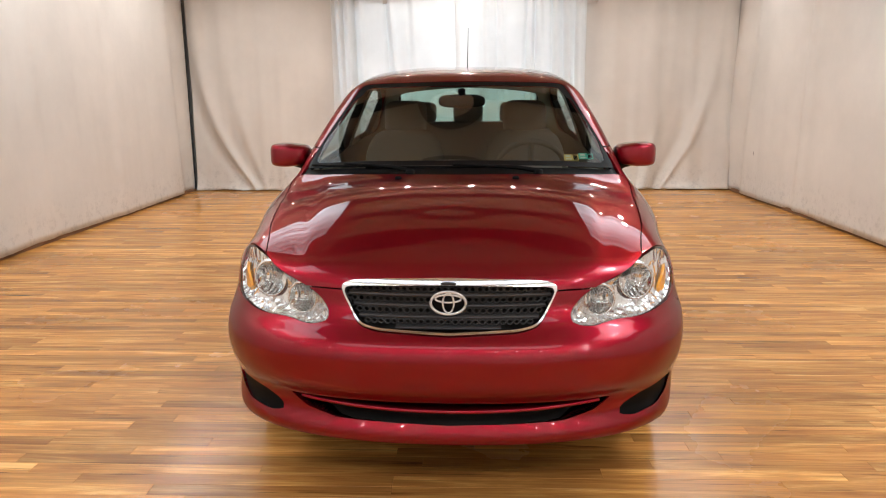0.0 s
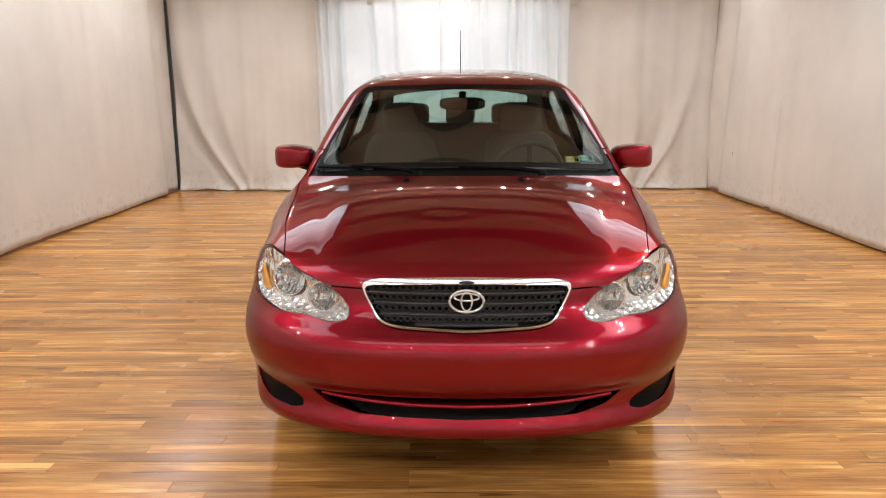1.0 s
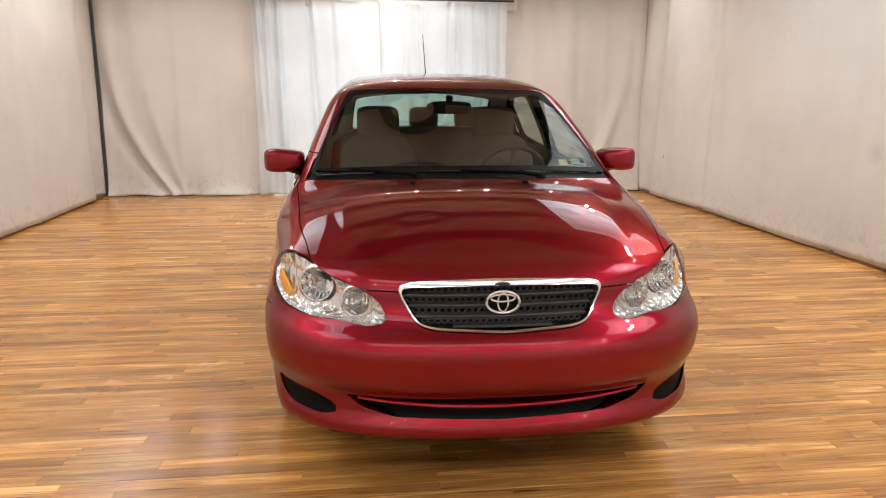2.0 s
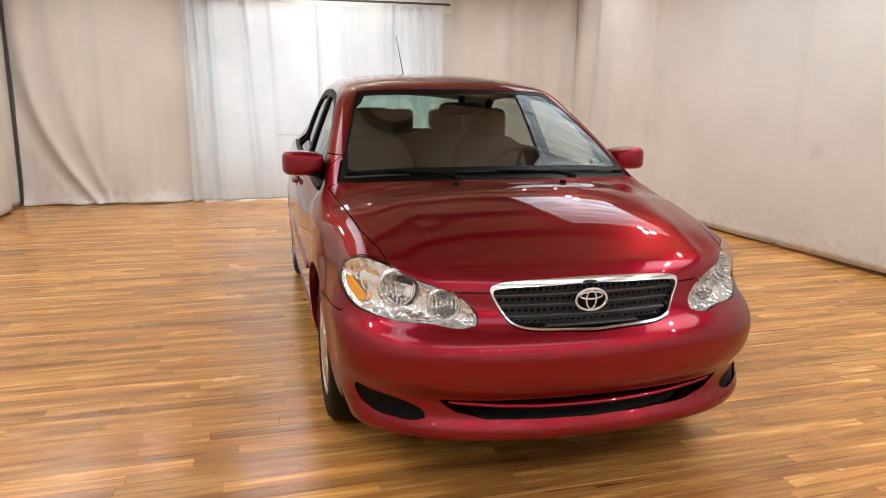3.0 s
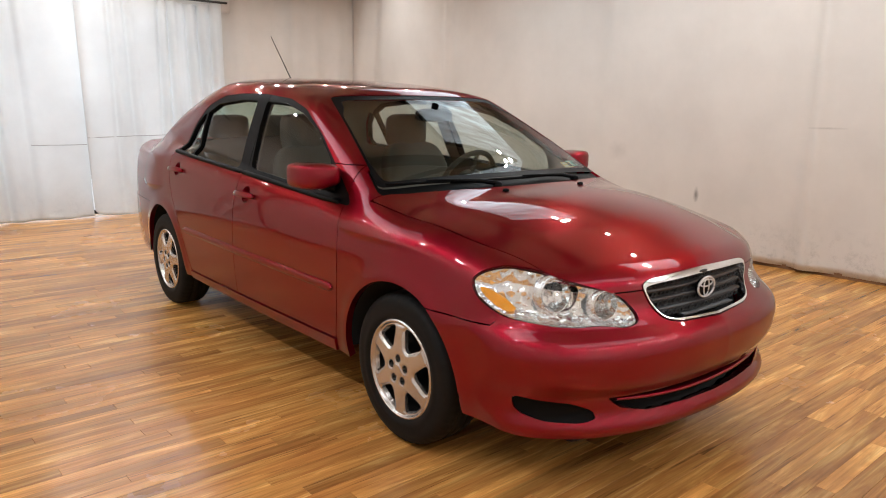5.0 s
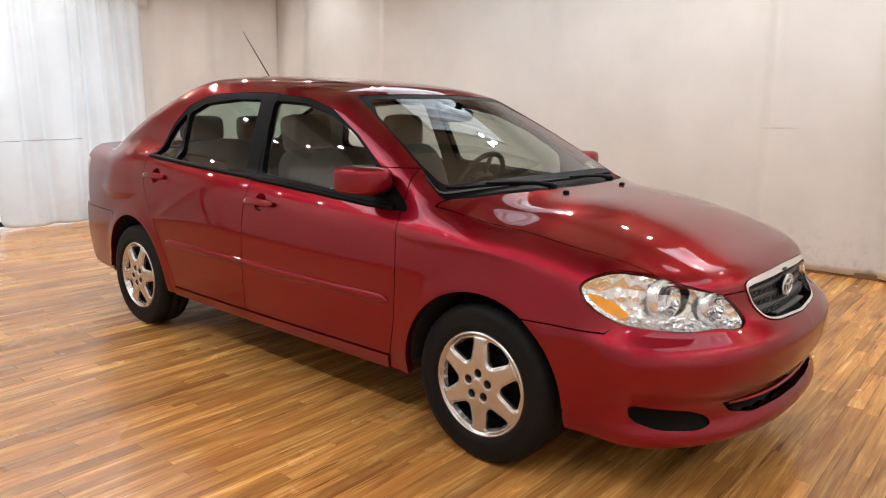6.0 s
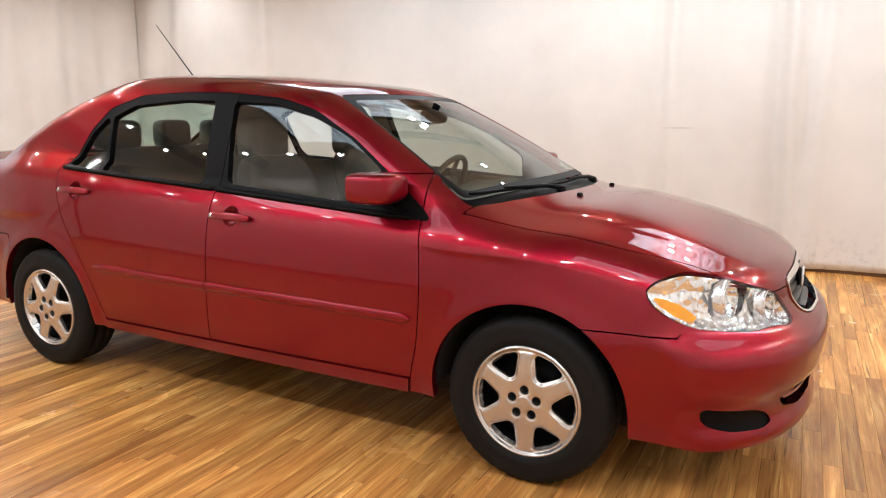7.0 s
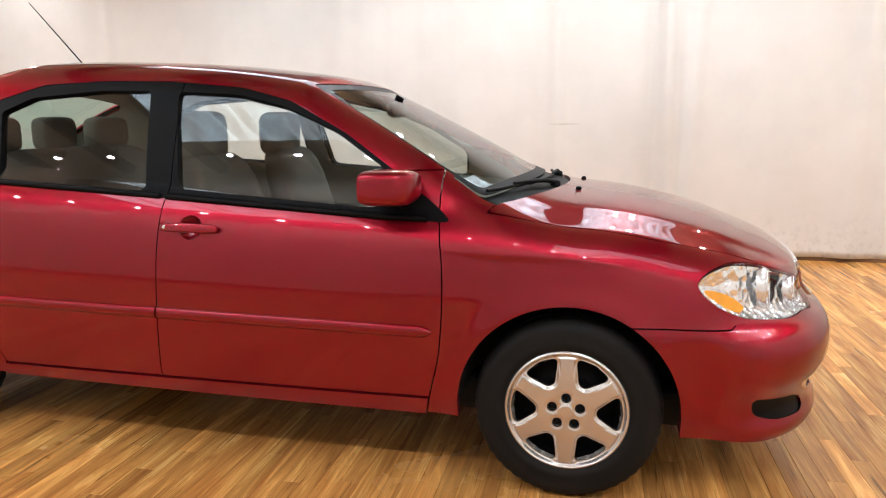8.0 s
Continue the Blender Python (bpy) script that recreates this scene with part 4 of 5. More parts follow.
def facet_material():
    m, nt, p = material("faceted_reflector")
    p.inputs["Metallic"].default_value, p.inputs["Roughness"].default_value = 0.86, 0.11
    p.inputs["Base Color"].default_value = (0.93, 0.95, 0.97, 1)
    co = put(nt, "ShaderNodeTexCoord")
    mp = nt.nodes.new("ShaderNodeMapping")
    mp.inputs["Scale"].default_value = (38, 38, 30)
    vo = put(nt, "ShaderNodeTexVoronoi", Scale=1.0)
    vo.feature = "F1"
    nt.links.new(co.outputs["Object"], mp.inputs["Vector"])
    nt.links.new(mp.outputs[0], vo.inputs["Vector"])
    wv = put(nt, "ShaderNodeTexWave", Scale=45.0, Distortion=1.0)
    nt.links.new(co.outputs["Object"], wv.inputs["Vector"])
    b1 = put(nt, "ShaderNodeBump", Strength=0.7, Distance=0.012)
    nt.links.new(vo.outputs["Distance"], b1.inputs["Height"])
    b = put(nt, "ShaderNodeBump", Strength=0.12, Distance=0.002)
    nt.links.new(wv.outputs["Fac"], b.inputs["Height"])
    nt.links.new(b1.outputs[0], b.inputs["Normal"])
    nt.links.new(b.outputs[0], p.inputs["Normal"])
    return m


FACET = facet_material()
FLUTE = flute_material()
build_nose()


# ---- trim on the doors ----
def build_door_trim():
    for sign in (-1, 1):
        fd, rd = DOORS[sign]
        for own, y0, y1, tip0, tip1 in ((fd, 0.437, 1.430, 1, 0), (rd, 1.4385, 2.165, 0, 1)):
            rows = []
            for y in np.linspace(y0, y1, 60):
                zc = 0.546 + 0.012 * (y - 0.437)
                k = 1.0
                if tip0:
                    k = min(1, math.sqrt(max(0, (y - y0) / 0.03)))
                if tip1:
                    k = min(k, math.sqrt(max(0, (y1 - y) / 0.05)))
                hgt = 0.004 + 0.016 * k
                x = on_side(y, zc)
                rows.append([(sign * (x + dx), y, zc + dz * hgt) for dz, dx in ((-1.0, -0.004), (-0.95, 0.005), (-0.7, 0.009), (0, 0.0115), (0.7, 0.009), (0.95, 0.005), (1.0, -0.004))])
            v, f = strip(rows)
            raw("side_moulding", v, f, PAINTED, own, "red rub strip")
        for own, (hy, hz) in ((fd, HANDLE_F), (rd, HANDLE_R)):
            x = on_side(hy, hz)
            tilt = math.degrees(math.atan2(on_side(hy, hz - 0.03) - on_side(hy, hz + 0.03), 0.06))
            bm = super_bm((0, 0, 0), (0.011, 0.112, 0.0155), 0.5, 0.35, 32, 12)
            for w in bm.verts:
                w.co.x += 0.012 - 1.3 * w.co.y ** 2
            h = part("door_handle", bm, PAINTED, own, "red pull handle", True)
            h.matrix_basis = pose(sign * (x + 0.014), hy, hz, 0, -tilt, 0 if sign > 0 else 180)
            v, f = lathe([(0, 0), (0, 0.0075), (-0.004, 0.009)], 16)
            k = raw("key_lock", v, f, CHROME, h, "small chrome lock")
            k.location = (0.014, 0.083 * (1 if sign > 0 else -1), 0)
        # belt strips under the glass
        for own, y0, y1 in ((fd, 0.46, 1.405), (rd, 1.43, 2.42)):
            rows = []
            for y in np.linspace(y0, y1, 70):
                zc = float(np.interp(y, [0.375, 0.60, 1.455, 2.124, 2.435], [0.903, 0.910, 0.965, 1.003, 1.021]))
                x = max(on_side(y, zc - 0.006), on_side(y, zc + 0.010))
                rows.append([(sign * (x + dx), y, zc + dz) for dz, dx in ((-0.008, -0.004), (-0.007, 0.004), (0.004, 0.005), (0.011, 0.001), (0.013, -0.012))])
            v, f = strip(rows)
            raw("belt_strip", v, f, BLACK, own, "black rubber belt strip")
        # mirror
        bm = super_bm((0, 0, 0), (0.096, 0.094, 0.056), 0.42, 0.5, 32, 20)
        for w in bm.verts:
            w.co.z *= 1 - 0.18 * (w.co.x / 0.088 < 0) * min(1, -w.co.x / 0.088)
            if w.co.y > 0.03:
                w.co.y = 0.03 + (w.co.y - 0.03) * 0.62
            w.co.y += 0.28 * max(0, w.co.x) ** 2 / 0.088
        mir = part("door_mirror", bm, PAINTED, fd, "red folding door mirror", True)
        mir.matrix_basis = pose(sign * 0.832, 0.568, 1.016, 0, 0, 0) @ Matrix.Diagonal((sign, 1, 1, 1))
        v, f = tube([(sign * 0.745, 0.545, 0.965), (sign * 0.775, 0.56, 0.972), (sign * 0.815, 0.575, 0.982)], [0.030, 0.024, 0.026], 12)
        arm = raw("mirror_arm", v, f, BLACK, fd, "black mirror foot")
        bm = super_bm((0, 0, 0), (0.068, 0.004, 0.040), 0.5, 0.5, 32, 12)
        gl = part("mirror_glass", bm, CHROME, mir, "mirror glass", True)
        gl.location = (0, 0.066, 0)


build_door_trim()


# ---- cabin ----
def build_cabin():
    c = cast_shell(0.045, 120, 150, 40)
    c = c.cut(np.maximum.reduce([0.36 - c.y, c.y - 3.13, 0.32 - c.z]))
    c = c.cut(-(shield_field(c) - 0.012 - 0.05 * np.clip((c.y - 0.6) / 0.2, 0, 1)))
    c = c.cut(-np.maximum(rear_glass_field(c) + 0.028, 1.03 - c.z))
    for poly in (GLASS_F, GLASS_R, GLASS_Q):
        c = c.cut(-(side_poly(poly)(c) - 0.012))
    for cy, cz, rad in ARCHES:
        c = c.cut(np.minimum(rad + 0.02 - np.hypot(c.y - cy, c.z - cz), c.a - 0.4))
    raw("cabin_trim", c.v, c.t, TRIM, CAR, "beige headliner and door cards")
    # dashboard
    rows = []
    for x in np.linspace(-0.68, 0.68, 40):
        q = (x / 0.68) ** 2
        hood = 0.022 * math.exp(-((x - 0.36) / 0.14) ** 2)
        rows.append([(x, 0.22 + 0.14 * q, 0.925 - 0.01 * q), (x, 0.50 + 0.08 * q, 0.94 + hood * 0.5), (x, 0.74 + 0.02 * q, 0.925 + hood), (x, 0.80, 0.90 + hood), (x, 0.82, 0.86), (x, 0.80, 0.70), (x, 0.72, 0.55), (x, 0.60, 0.45)])
    v, f = strip(rows)
    raw("dashboard", v, f, DASH, CAR, "dark taupe dashboard")
    wheel = new("steering_wheel")
    wheel.parent = CAR
    wheel.matrix_basis = pose(0.36, 0.93, 0.895, -62, 0, 0)
    v, f = tube([(0.185 * math.cos(w), 0.185 * math.sin(w), 0) for w in np.linspace(0, 2 * math.pi, 48, endpoint=False)], 0.0145, 10, True)
    raw("rim", v, f, DASH, wheel)
    part("hub", super_bm((0, -0.01, -0.01), (0.08, 0.065, 0.03), 0.6, 0.6), DASH, wheel, "", True)
    for w in (0, 180, 270):
        v, f = tube([(0.05 * math.cos(radians(w)), 0.05 * math.sin(radians(w)), -0.01), (0.18 * math.cos(radians(w)), 0.18 * math.sin(radians(w)), 0)], 0.013, 8)
        raw("spoke", v, f, DASH, wheel)
    v, f = tube([(0.36, 0.93, 0.88), (0.36, 0.75, 0.80)], 0.035, 10)
    raw("steering_column", v, f, DASH, CAR)

    def headrest(parent, x, y, z, sx, sz, sy=0.055):
        part("headrest", super_bm((x, y, z), (sx, sy, sz), 0.45, 0.5), SEAT, parent, "taupe cloth headrest", True)
        for dx in (-0.05, 0.05):
            v, f = tube([(x + dx, y, z - sz - 0.07), (x + dx, y, z - sz * 0.5)], 0.006, 8)
            raw("headrest_post", v, f, CHROME, parent)
    for x in (-0.36, 0.36):
        seat = new("front_seat")
        seat.parent = CAR
        seat["label"] = "taupe cloth bucket seat"
        part("cushion", super_bm((x, 1.12, 0.50), (0.26, 0.27, 0.09), 0.4, 0.45), SEAT, seat, "", True)
        bm = super_bm((0, 0, 0), (0.25, 0.075, 0.33), 0.35, 0.55, 32, 20)
        for w in bm.verts:
            w.co.x *= 1 - 0.22 * max(0, w.co.z / 0.33) ** 2
            w.co.y -= 0.05 * (abs(w.co.x) / 0.25) ** 2
        b = part("backrest", bm, SEAT, seat, "", True)
        b.matrix_basis = pose(x, 1.42, 0.765, -15, 0, 0)
        headrest(seat, x, 1.515, 1.158, 0.13, 0.105, 0.07)
    bench = new("rear_bench")
    bench.parent = CAR
    bench["label"] = "taupe cloth rear bench with three headrests"
    part("cushion", super_bm((0, 2.1, 0.50), (0.64, 0.26, 0.10), 0.35, 0.3), SEAT, bench, "", True)
    bm = super_bm((0, 0, 0), (0.64, 0.085, 0.30), 0.35, 0.4, 40, 20)
    b = part("backrest", bm, SEAT, bench, "", True)
    b.matrix_basis = pose(0, 2.42, 0.805, -20, 0, 0)
    for x in (-0.37, 0.0, 0.37):
        headrest(bench, x, 2.53, 1.165, 0.135 if x else 0.11, 0.08, 0.055)
    part("parcel_shelf", box_bm(0, 2.78, 1.01, 1.15, 0.5, 0.03, 0.01), DASH, CAR, "dark parcel shelf")
    # rear-view mirror
    mir = part("inside_mirror", super_bm((0, 0, 0), (0.118, 0.018, 0.033), 0.6, 0.5), BLACK, CAR, "black inside mirror", True)
    mir.location = (0.0, 0.79, 1.265)
    v, f = tube([(0, 0.80, 1.28), (0, 0.775, 1.318)], [0.012, 0.02], 10)
    raw("mirror_mount", v, f, BLACK, CAR)
    for x in (-0.31, 0.31):
        part("sun_visor", box_bm(0, 0, 0, 0.38, 0.15, 0.014, 0.006, m=pose(x, 1.01, 1.347, 5, 0, 0)), TRIM, CAR, "folded beige sun visor")


build_cabin()


# ---- small parts of the nose and roof ----
def build_small():
    # wipers
    def on_glass(x, up, lift):
        y = shield_base(abs(x)) + up
        return Vector((x, y - lift * 0.5, on_top(abs(x), y) + lift))
    for x0, x1, b0, b1 in ((0.34, -0.02, 0.22, -0.40), (-0.20, -0.50, -0.28, -0.66)):
        wiper = new("wiper")
        wiper.parent = CAR
        wiper["label"] = "black windscreen wiper lying on the glass"
        hub = on_glass(x0, 0.022, 0.004)
        tip = on_glass(x1, 0.066, 0.014)
        v, f = tube([hub, hub.lerp(tip, 0.25) + Vector((0, 0, 0.008)), hub.lerp(tip, 0.7) + Vector((0, 0, 0.005)), tip], [0.011, 0.009, 0.006, 0.005], 8)
        raw("arm", v, f, BLACK, wiper)
        v, f = tube([on_glass(x, 0.070 - 0.012 * k, 0.006) for k, x in zip(np.linspace(0, 1, 16), np.linspace(b0, b1, 16))], 0.0065, 6)
        raw("blade", v, f, BLACK, wiper)
        v, f = lathe([(-0.02, 0.02), (0.0, 0.02), (0.006, 0.015), (0.008, 0.0)], 16, "z", tuple(hub))
        raw("pivot", v, f, BLACK, wiper)
    for x in (-0.24, 0.24):
        y = 0.005
        part("washer_nozzle", super_bm((x, y, on_top(abs(x), y) + 0.003), (0.014, 0.011, 0.009), 0.7, 0.7, 12, 8), BLACK, CAR, "black washer nozzle", True)
    ant = new("antenna")
    ant.parent = CAR
    ant["label"] = "thin black rod antenna"
    base = Vector((0.0, 2.30, on_top(0.0, 2.30)))
    part("foot", super_bm(tuple(base + Vector((0, 0.012, 0.004))), (0.018, 0.035, 0.014), 0.8, 0.8, 16, 10), BLACK, ant, "", True)
    v, f = tube([base + Vector((0, 0.0, 0.005)), base + Vector((0, 0.045, 0.05)), base + Vector((0, 0.30, 0.325))], [0.006, 0.0035, 0.002], 8)
    raw("rod", v, f, BLACK, ant)
    # stickers low on the glass
    for k, (x, mat) in enumerate(((0.500, STICK_Y), (0.568, STICK_G))):
        y = shield_base(x) + 0.15
        n = Vector((0, -0.5, 0.86)).normalized()
        c = Vector((x, y, on_top(x, y)))
        st = part("inspection_sticker", box_bm(0, 0, 0, 0.064, 0.046, 0.0012), mat, CAR, "small printed inspection sticker")
        st.matrix_basis = Matrix.Translation(c - n * 0.010) @ pose(0, 0, 0, 30, 0, 0)
        for dx, dy, w, h in ((-0.014, 0.010, 0.022, 0.014), (0.018, -0.004, 0.018, 0.028), (-0.012, -0.012, 0.026, 0.009), (0.016, 0.017, 0.02, 0.006)):
            part("print", box_bm(dx, dy, 0.0012, w, h, 0.0008), BLACK if dx > 0 else STICK_W, st)


STICK_Y = plain("yellow_sticker", (0.75, 0.55, 0.18), 0.6)
STICK_G = plain("green_sticker", (0.08, 0.50, 0.40), 0.6)
STICK_W = plain("pale_print", (0.7, 0.72, 0.68), 0.6)
build_small()


# ---- the room ----
def drape(name, x0, y0, x1, y1, z0, z1, fold, mat, label, seed=0, nu=150, nz=60, pool=0.0, sag=0.0, lean=0.0):
    """A hanging cloth from (x0, y0) to (x1, y1); fold(s, h) moves it out of its plane."""
    a, b = Vector((x0, y0)), Vector((x1, y1))
    d = (b - a)
    n = Vector((-d.y, d.x)).normalized()
    s = np.linspace(0, 1, nu)
    h = np.linspace(0, 1, nz)
    S, H = np.meshgrid(s, h, indexing="ij")
    off = fold(S * d.length, z0 + H * (z1 - z0))
    if pool:
        off = off + pool * np.exp(-H * (z1 - z0) / 0.07) * (0.6 + 0.4 * np.sin(S * d.length * 7 + seed))
    edge = np.exp(-S * d.length / 0.35) * lean * (1 - H) ** 1.2
    lift = (0.07 if lean else 0.0) * np.exp(-S * d.length / 0.05) * (1 - H) ** 12
    v = np.stack([a.x + S * d.x + n.x * off + edge, a.y + S * d.y + n.y * off, z0 + lift + H * (z1 - z0) - sag * np.sin(S * math.pi * max(1, round(d.length / 0.8))) ** 2 * H ** 8 + 0.006 * np.sin(S * 23 + seed) * (1 - H) ** 6], -1)
    idx = np.arange(nu * nz).reshape(nu, nz)
    f = np.stack([idx[:-1, :-1].ravel(), idx[1:, :-1].ravel(), idx[1:, 1:].ravel(), idx[:-1, 1:].ravel()], 1)
    ob = raw(name, v.reshape(-1, 3), f, mat)
    md = ob.modifiers.new("cloth", "SOLIDIFY")
    md.thickness = 0.004
    return tagged(ob, label, "drape", kind="structure")


def ripples(seed, amps, diag=0.0, sweeps=(), creases=()):
    r = random.Random(seed)
    waves = [(a, k * r.uniform(0.8, 1.2), r.uniform(0, 6.28), r.uniform(-0.3, 0.3)) for a, k in amps]

    def fold(s, z):
        o = np.zeros_like(s)
        for at, reach, amp, power in sweeps:
            c = at + reach * np.clip((2.3 - z) / 2.3, 0, 1) ** power
            q = (s - c) / (0.05 + 0.03 * z)
            o = o + amp * (np.exp(-q * q) - 0.7 * np.exp(-(q + 2.0) ** 2 / 2) + 0.4 / (1 + np.exp(-q * 2)))
        for at, slant, amp, width in creases:
            q = (s - at - slant * (2.5 - z)) / (width * (1 + 0.25 * (2.5 - z)))
            o = o + amp * (np.exp(-q * q) - 0.6 * np.exp(-((q - 1.9) / 1.2) ** 2))
        for a, k, p, t in waves:
            u = s * k + p + t * z
            o = o + a * (np.sin(u) + 0.35 * np.sin(2 * u + 1.3 * p))
        if diag:
            u = (s * 1.1 - (2.6 - z) * 0.8) * 3.2
            o = o + diag * np.sin(u) * np.clip((1.9 - z) / 1.6, 0, 1)
        return o
    return fold


def build_walls():
    flat = [(0.010, 2.1), (0.005, 6.3), (0.002, 19)]
    soft = [(0.030, 2.4), (0.014, 5.5), (0.006, 12), (0.0025, 27)]
    deep = [(0.030, 2.4), (0.030, 6.2), (0.014, 11), (0.004, 24)]
    loose = [(0.012, 3.1), (0.008, 7.5), (0.004, 17.0)]
    hung_left = ((0.05, 0.03, 0.05, 0.03), (0.15, 0.02, 0.06, 0.035), (0.31, 0.02, 0.06, 0.035), (0.72, 0.05, 0.05, 0.03), (1.02, 0.03, 0.02, 0.03))
    hung_right = ((0.36, 0.01, 0.03, 0.03), (0.55, 0.02, 0.035, 0.03), (0.95, -0.01, 0.05, 0.03), (1.06, 0.0, 0.05, 0.03), (1.28, 0.02, 0.055, 0.03), (1.42, 0.03, 0.05, 0.03), (1.58, 0.0, 0.04, 0.03))
    east_creases = ((5.02, 0.0, 0.05, 0.05), (4.1, -0.03, 0.07, 0.05), (3.82, 0.02, 0.04, 0.05), (2.5, 0.02, 0.03, 0.07), (7.0, 0.05, 0.016, 0.08), (9.5, 0.02, 0.025, 0.06), (11.05, 0.12, -0.07, 0.12))
    west_creases = ((0.5, -0.1, -0.05, 0.10), (2.1, 0.02, 0.014, 0.06), (3.6, -0.02, 0.016, 0.08), (5.2, 0.03, 0.016, 0.07))
    top = 2.95
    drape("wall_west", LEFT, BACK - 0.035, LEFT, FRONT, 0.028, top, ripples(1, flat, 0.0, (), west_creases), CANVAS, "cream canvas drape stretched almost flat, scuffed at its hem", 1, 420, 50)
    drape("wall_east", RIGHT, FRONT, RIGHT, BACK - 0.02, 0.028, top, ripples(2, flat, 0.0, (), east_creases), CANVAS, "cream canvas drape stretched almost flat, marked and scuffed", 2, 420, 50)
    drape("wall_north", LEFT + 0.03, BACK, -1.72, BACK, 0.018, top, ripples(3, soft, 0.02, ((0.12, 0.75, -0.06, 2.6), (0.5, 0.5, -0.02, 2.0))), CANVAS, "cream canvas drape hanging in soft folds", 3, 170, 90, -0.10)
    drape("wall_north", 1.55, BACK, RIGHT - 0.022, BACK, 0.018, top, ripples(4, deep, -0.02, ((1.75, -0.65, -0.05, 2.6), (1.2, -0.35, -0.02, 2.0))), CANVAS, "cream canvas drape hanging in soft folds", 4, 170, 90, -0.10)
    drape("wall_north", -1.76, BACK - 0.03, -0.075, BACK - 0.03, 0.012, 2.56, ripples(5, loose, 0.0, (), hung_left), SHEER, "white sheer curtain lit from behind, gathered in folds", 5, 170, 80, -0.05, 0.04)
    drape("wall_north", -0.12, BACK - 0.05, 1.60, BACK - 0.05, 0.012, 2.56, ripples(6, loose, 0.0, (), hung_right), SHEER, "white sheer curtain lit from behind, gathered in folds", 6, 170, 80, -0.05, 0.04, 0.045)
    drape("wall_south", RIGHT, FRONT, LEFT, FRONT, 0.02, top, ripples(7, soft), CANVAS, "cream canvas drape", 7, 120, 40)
    drape("wall_north", -1.9, BACK + 0.04, 1.75, BACK + 0.04, 2.46, 3.2, ripples(9, soft), CANVAS, "cream canvas valance above the curtains", 9, 80, 12)
    for x0, x1, dy, z, seed in ((-0.66, -0.09, 0.03, 0.86, 5), (-0.09, 0.85, 0.05, 0.93, 6)):
        sx = np.linspace(x0, x1, 110)
        bend = ripples(seed, loose, 0.0, (), hung_left if seed == 5 else hung_right)(sx - (-1.76 if seed == 5 else -0.12), np.full(110, z))
        v, f = tube([(x, BACK - dy + b - 0.001, z + 0.012 * math.sin(2 * x + seed)) for x, b in zip(sx, bend)], 0.0035, 6)
        tagged(raw("trim", v, f, SEAM), "sewn seam across the sheer curtain", "seam", kind="structure")
    v, f = tube([(-1.85, BACK - 0.03, 2.58), (1.7, BACK - 0.03, 2.58)], 0.014, 10)
    tagged(raw("curtain_rail", v, f, BEAM), "thin dark curtain rail", "rail", kind="structure")
    # the hall behind the cloth, with a bright window behind the sheer curtains
    w = 0.22
    for name, c, d in (("wall_1", (LEFT - w, 0.7, 1.6), (0.12, 13.2, 3.4)), ("wall_2", (RIGHT + w, 0.7, 1.6), (0.12, 13.2, 3.4)), ("wall_3", (0, FRONT - w, 1.6), (7.9, 0.12, 3.4)), ("wall_4", (-2.85, BACK + 0.55, 1.6), (2.2, 0.12, 3.4)), ("wall_5", (2.75, BACK + 0.55, 1.6), (2.2, 0.12, 3.4)), ("wall_6", (0, BACK + 0.55, 3.0), (3.5, 0.12, 0.7))):
        tagged(part(name, box_bm(*c, *d), HALL), "dim hall wall behind the drapes", "wall", kind="structure")
    # added dark strips stand in for the shaded gap along the side drapes' foot
    for x in (LEFT - 0.03, RIGHT + 0.03):
        tagged(part("baseboard", box_bm(x, 0.6, 0.02, 0.03, 12.5, 0.045, 0.006), GAP), "dark strip standing in for the shaded gap under the drape", "baseboard", kind="structure")
    lamp = bpy.data.lights.new("window_light", "AREA")
    lamp.shape, lamp.size, lamp.size_y, lamp.energy, lamp.color = "RECTANGLE", 3.3, 2.4, WINDOW_POWER, (0.80, 0.91, 1.0)
    ob = new("window_light", lamp)
    ob.matrix_world = look((0, BACK + 0.5, 1.5), (0, 0, 1.5))
    tagged(part("window_1", box_bm(0, BACK + 0.62, 1.35, 3.3, 0.02, 2.7), lamp_material("daylight", (0.85, 0.93, 1.0), 1.0)), "bright window behind the sheer curtains", "window", kind="structure")


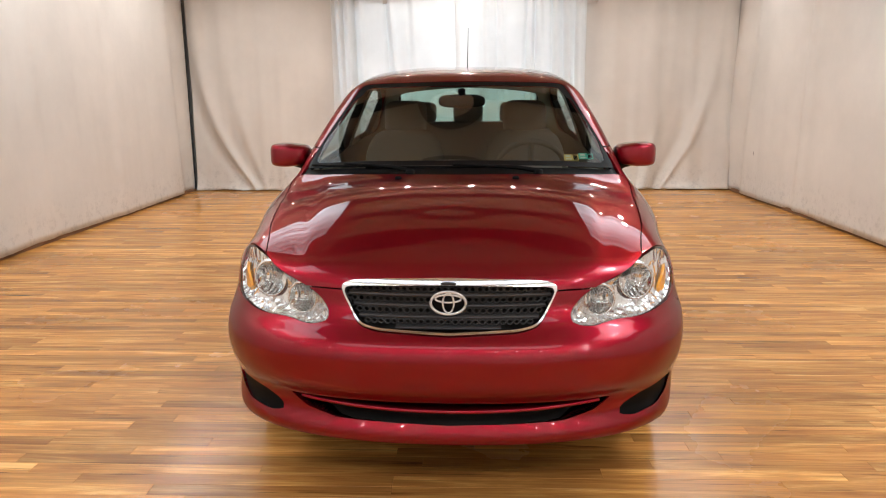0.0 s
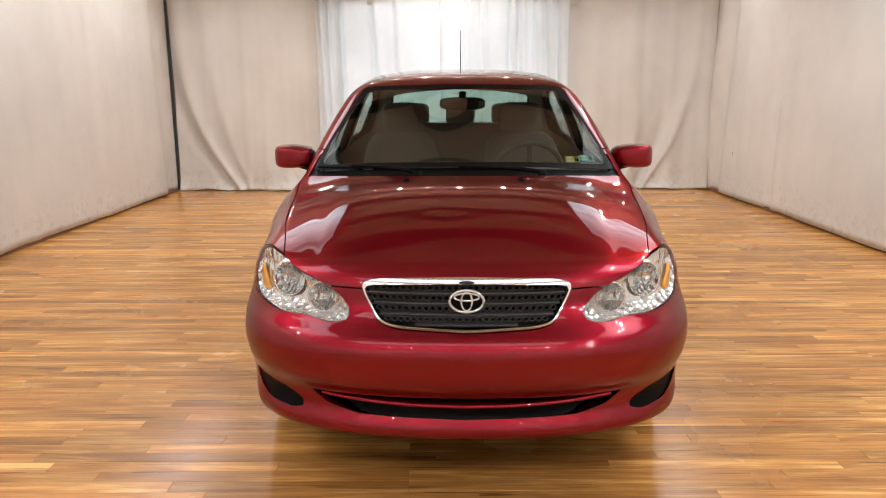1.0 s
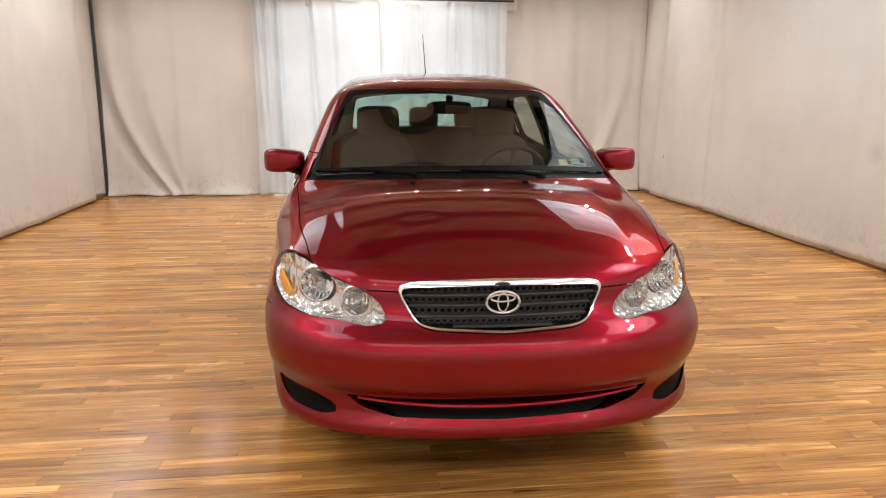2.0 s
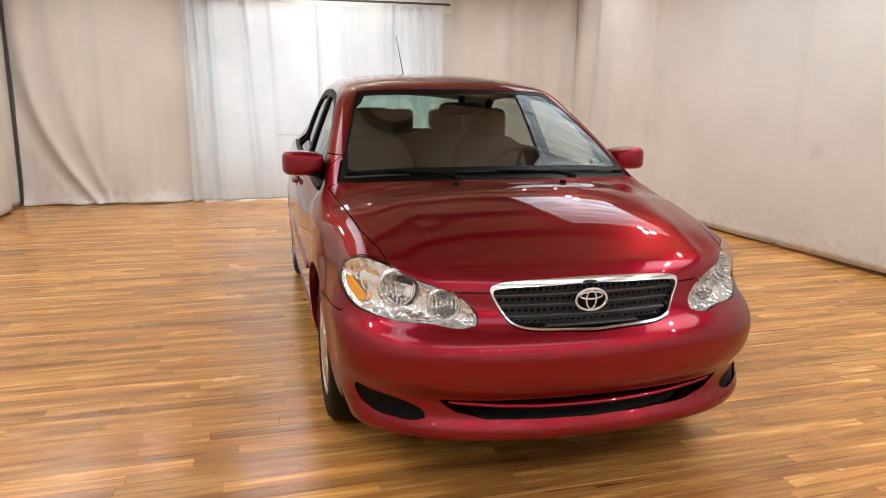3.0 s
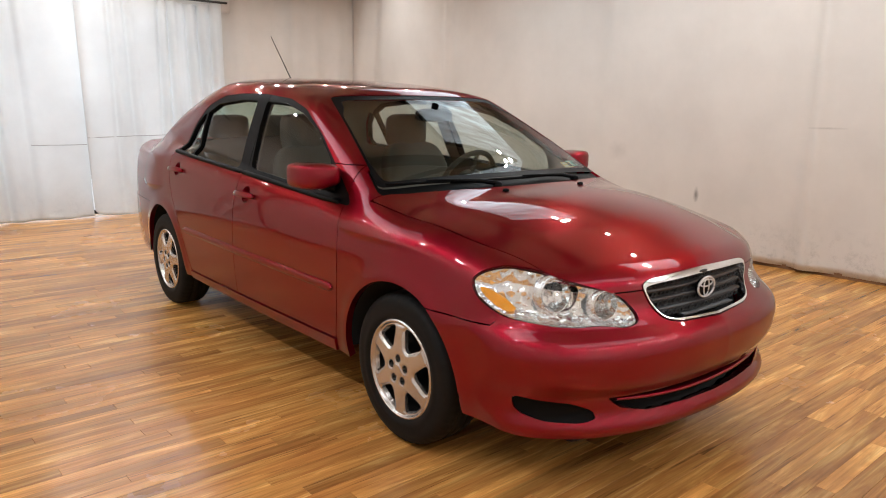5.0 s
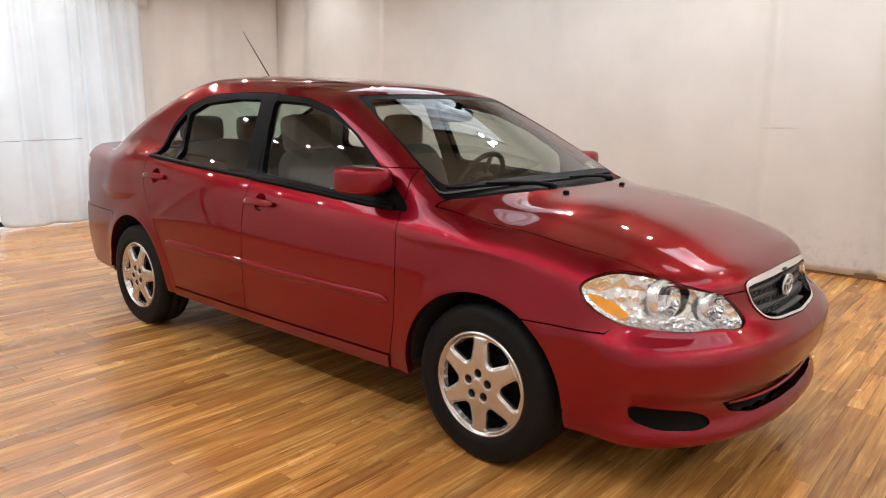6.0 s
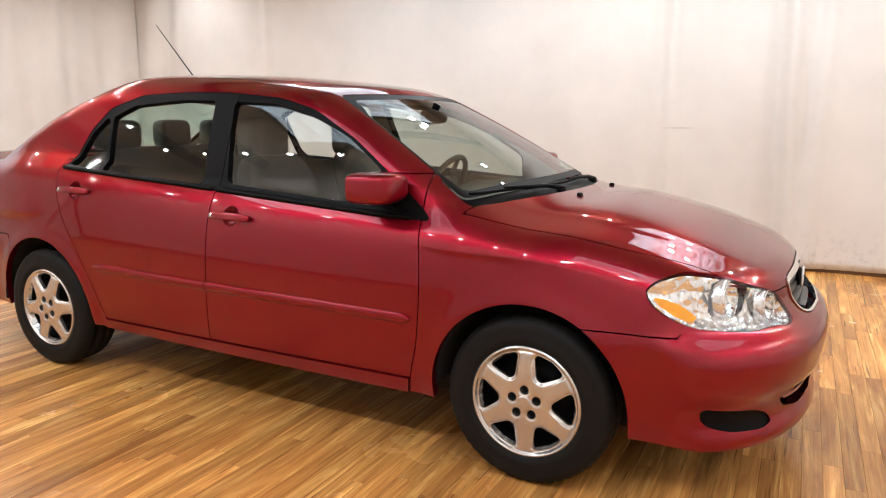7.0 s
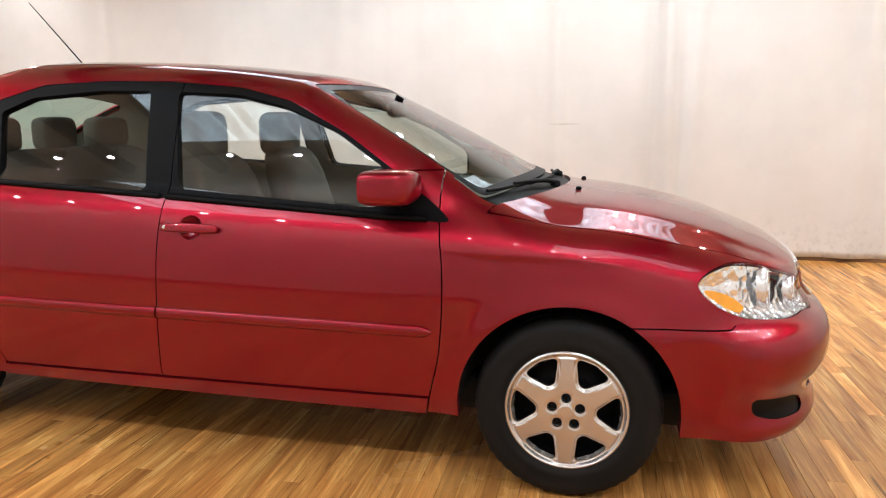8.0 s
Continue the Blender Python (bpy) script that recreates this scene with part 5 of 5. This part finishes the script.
def build_ceiling():
    bm = box_bm(0, 0.7, TOP + 0.06, 7.8, 13.4, 0.1)
    tagged(part("ceiling", bm, ROOFING), "painted ceiling with steel beams", "ceiling", kind="structure")
    for y in np.arange(-4.6, 6.9, 1.15):
        tagged(part("beam", box_bm(0, y, TOP - 0.07, 7.5, 0.10, 0.16, 0.01), BEAM), "dark steel ceiling beam", "beam", kind="structure")
    # crumpled sheets with tubes behind them
    glow, nt, p = material("crumpled_light_sheet")
    geo = nt.nodes.new("ShaderNodeNewGeometry")
    stretch = nt.nodes.new("ShaderNodeMapping")
    stretch.inputs["Scale"].default_value = (0.9, 7.0, 1.0)
    nt.links.new(geo.outputs["Position"], stretch.inputs["Vector"])
    crumple = put(nt, "ShaderNodeTexNoise", Scale=1.6, Detail=9.0, Roughness=0.7, Distortion=0.25)
    nt.links.new(stretch.outputs[0], crumple.inputs["Vector"])
    amount = put(nt, "ShaderNodeMapRange", From_Min=0.36, From_Max=0.66, To_Min=0.1 * PANEL_POWER, To_Max=1.4 * PANEL_POWER)
    nt.links.new(crumple.outputs[0], amount.inputs[0])
    # brightest towards the outer side, where the tubes hang
    sep = nt.nodes.new("ShaderNodeSeparateXYZ")
    nt.links.new(geo.outputs["Position"], sep.inputs[0])
    off = nt.nodes.new("ShaderNodeMath")
    off.operation = "ABSOLUTE"
    nt.links.new(sep.outputs["X"], off.inputs[0])
    slope = put(nt, "ShaderNodeMapRange", From_Min=1.35, From_Max=2.0, To_Min=0.75, To_Max=1.15)
    local = nt.nodes.new("ShaderNodeTexCoord")
    along = nt.nodes.new("ShaderNodeSeparateXYZ")
    nt.links.new(local.outputs["Object"], along.inputs[0])
    fade = put(nt, "ShaderNodeMapRange", From_Min=-0.7, From_Max=0.2, To_Min=0.45, To_Max=1.0)
    nt.links.new(along.outputs["Y"], fade.inputs[0])
    both = nt.nodes.new("ShaderNodeMath")
    both.operation = "MULTIPLY"
    nt.links.new(slope.outputs[0], both.inputs[0])
    nt.links.new(fade.outputs[0], both.inputs[1])
    nt.links.new(off.outputs[0], slope.inputs[0])
    power = nt.nodes.new("ShaderNodeMath")
    power.operation = "MULTIPLY"
    nt.links.new(amount.outputs[0], power.inputs[0])
    nt.links.new(both.outputs[0], power.inputs[1])
    nt.links.new(power.outputs[0], p.inputs["Emission Strength"])
    p.inputs["Emission Color"].default_value = (0.78, 0.94, 1.0, 1)
    for x, y, wide, deep in ((-2.12, 2.4, 1.45, 2.0), (2.12, 2.4, 1.45, 2.0), (2.5, -0.8, 1.4, 1.25), (-2.35, -0.85, 1.2, 1.1), (-0.2, -2.5, 3.6, 0.8)):
        fix = new("ceiling_light")
        tagged(fix, "crumpled white sheet lit from behind in the ceiling", "ceiling light", "ceiling panel lights")
        fix.location = (x, y, TOP - 0.19)
        part("frame", box_bm(0, 0, 0.03, wide, deep, 0.05, 0.008), BEAM, fix)
        part("diffuser", box_bm(0, 0, -0.006, wide - 0.08, deep - 0.08, 0.02, 0.004), glow, fix, "glowing white diffuser")
    vent = new("ceiling_vent")
    tagged(vent, "large dark round ceiling vent", "vent")
    vent.location = (-0.13, 2.12, TOP - 0.14)
    v, f = lathe([(0.13, 0.36), (-0.02, 0.37), (-0.035, 0.355), (-0.02, 0.33), (0.03, 0.32), (0.03, 0.0)], 48, "z")
    raw("rim", v, f, BEAM, vent)
    v, f = lathe([(0.02, 0.24), (-0.015, 0.17), (-0.02, 0.0)], 48, "z")
    raw("cone", v, f, ROOFING, vent, "pale inner cone")
    spot = lamp_material("spot_glow", (1.0, 0.95, 0.89), SPOT_POWER)
    for x, y in SPOTS:
        s = new("spotlight")
        tagged(s, "small round ceiling spotlight", "spotlight", "ceiling spotlights")
        s.location = (x, y, TOP - 0.22)
        v, f = lathe([(0.21, 0.02), (0.1, 0.02), (0.1, 0.05), (0.0, 0.06), (0.004, 0.05)], 20, "z")
        raw("can", v, f, BEAM, s)
        v, f = lathe([(0.012, 0.0), (0.010, 0.022), (0.014, 0.035)], 20, "z")
        raw("bulb", v, f, spot, s, "glowing bulb")


def build_floor():
    """Strip boards across the room, each with its own tone."""
    rng = random.Random(11)
    base = part("floor", box_bm(0, 0.7, -0.04, 7.7, 13.0, 0.06), GAP)
    tagged(base, "strip wood floor of narrow amber-brown boards", "floor", kind="structure")
    wide = 0.068
    near, verts, faces, tones = [], [], [], []
    y = FRONT - 0.1
    while y < BACK + 0.15:
        x = -3.86 + rng.uniform(-0.9, 0.0)
        while x < 3.86:
            ln = rng.choice((0.55, 0.75, 0.9, 1.1, 1.3)) * rng.uniform(0.85, 1.15)
            x0, x1 = max(x, -3.86), min(x + ln, 3.86)
            x += ln
            if x1 - x0 < 0.05:
                continue
            near.append((x0, x1, y, y + wide, rng.random()))
        y += wide
    close = sorted(near, key=lambda b: math.hypot((b[0] + b[1]) / 2 + 1.2, (b[2] + b[3]) / 2 + 0.3))
    single, rest = close[:300], close[300:]

    def board(x0, x1, y0, y1, z):
        g, e = 0.0003, 0.0008
        lo = [(x0 + g, y0 + g, -0.012), (x1 - g, y0 + g, -0.012), (x1 - g, y1 - g, -0.012), (x0 + g, y1 - g, -0.012)]
        md = [(p[0], p[1], z - e) for p in lo]
        hi = [(x0 + g + e, y0 + g + e, z), (x1 - g - e, y0 + g + e, z), (x1 - g - e, y1 - g - e, z), (x0 + g + e, y1 - g - e, z)]
        f = [(8, 9, 10, 11)]
        for k in range(4):
            j = (k + 1) % 4
            f += [(k, j, 4 + j, 4 + k), (4 + k, 4 + j, 8 + j, 8 + k)]
        return lo + md + hi, f

    def finish(ob, tone):
        at = ob.data.attributes.new("tone", "FLOAT", "FACE")
        at.data.foreach_set("value", tone)
        return ob
    for x0, x1, y0, y1, t in single:
        v, f = board(x0, x1, y0, y1, 0.0)
        finish(raw("board", v, f, WOOD, base, "", False), [t] * len(f))
    v, f, tn = [], [], []
    for x0, x1, y0, y1, t in rest:
        bv, bf = board(x0, x1, y0, y1, 0.0)
        f += [tuple(i + len(v) for i in q) for q in bf]
        v += bv
        tn += [t] * len(bf)
    ob = finish(raw("boards", v, f, WOOD, base, "", False), tn)
    ob["kind"] = "stuff"


build_walls()
build_ceiling()
build_floor()
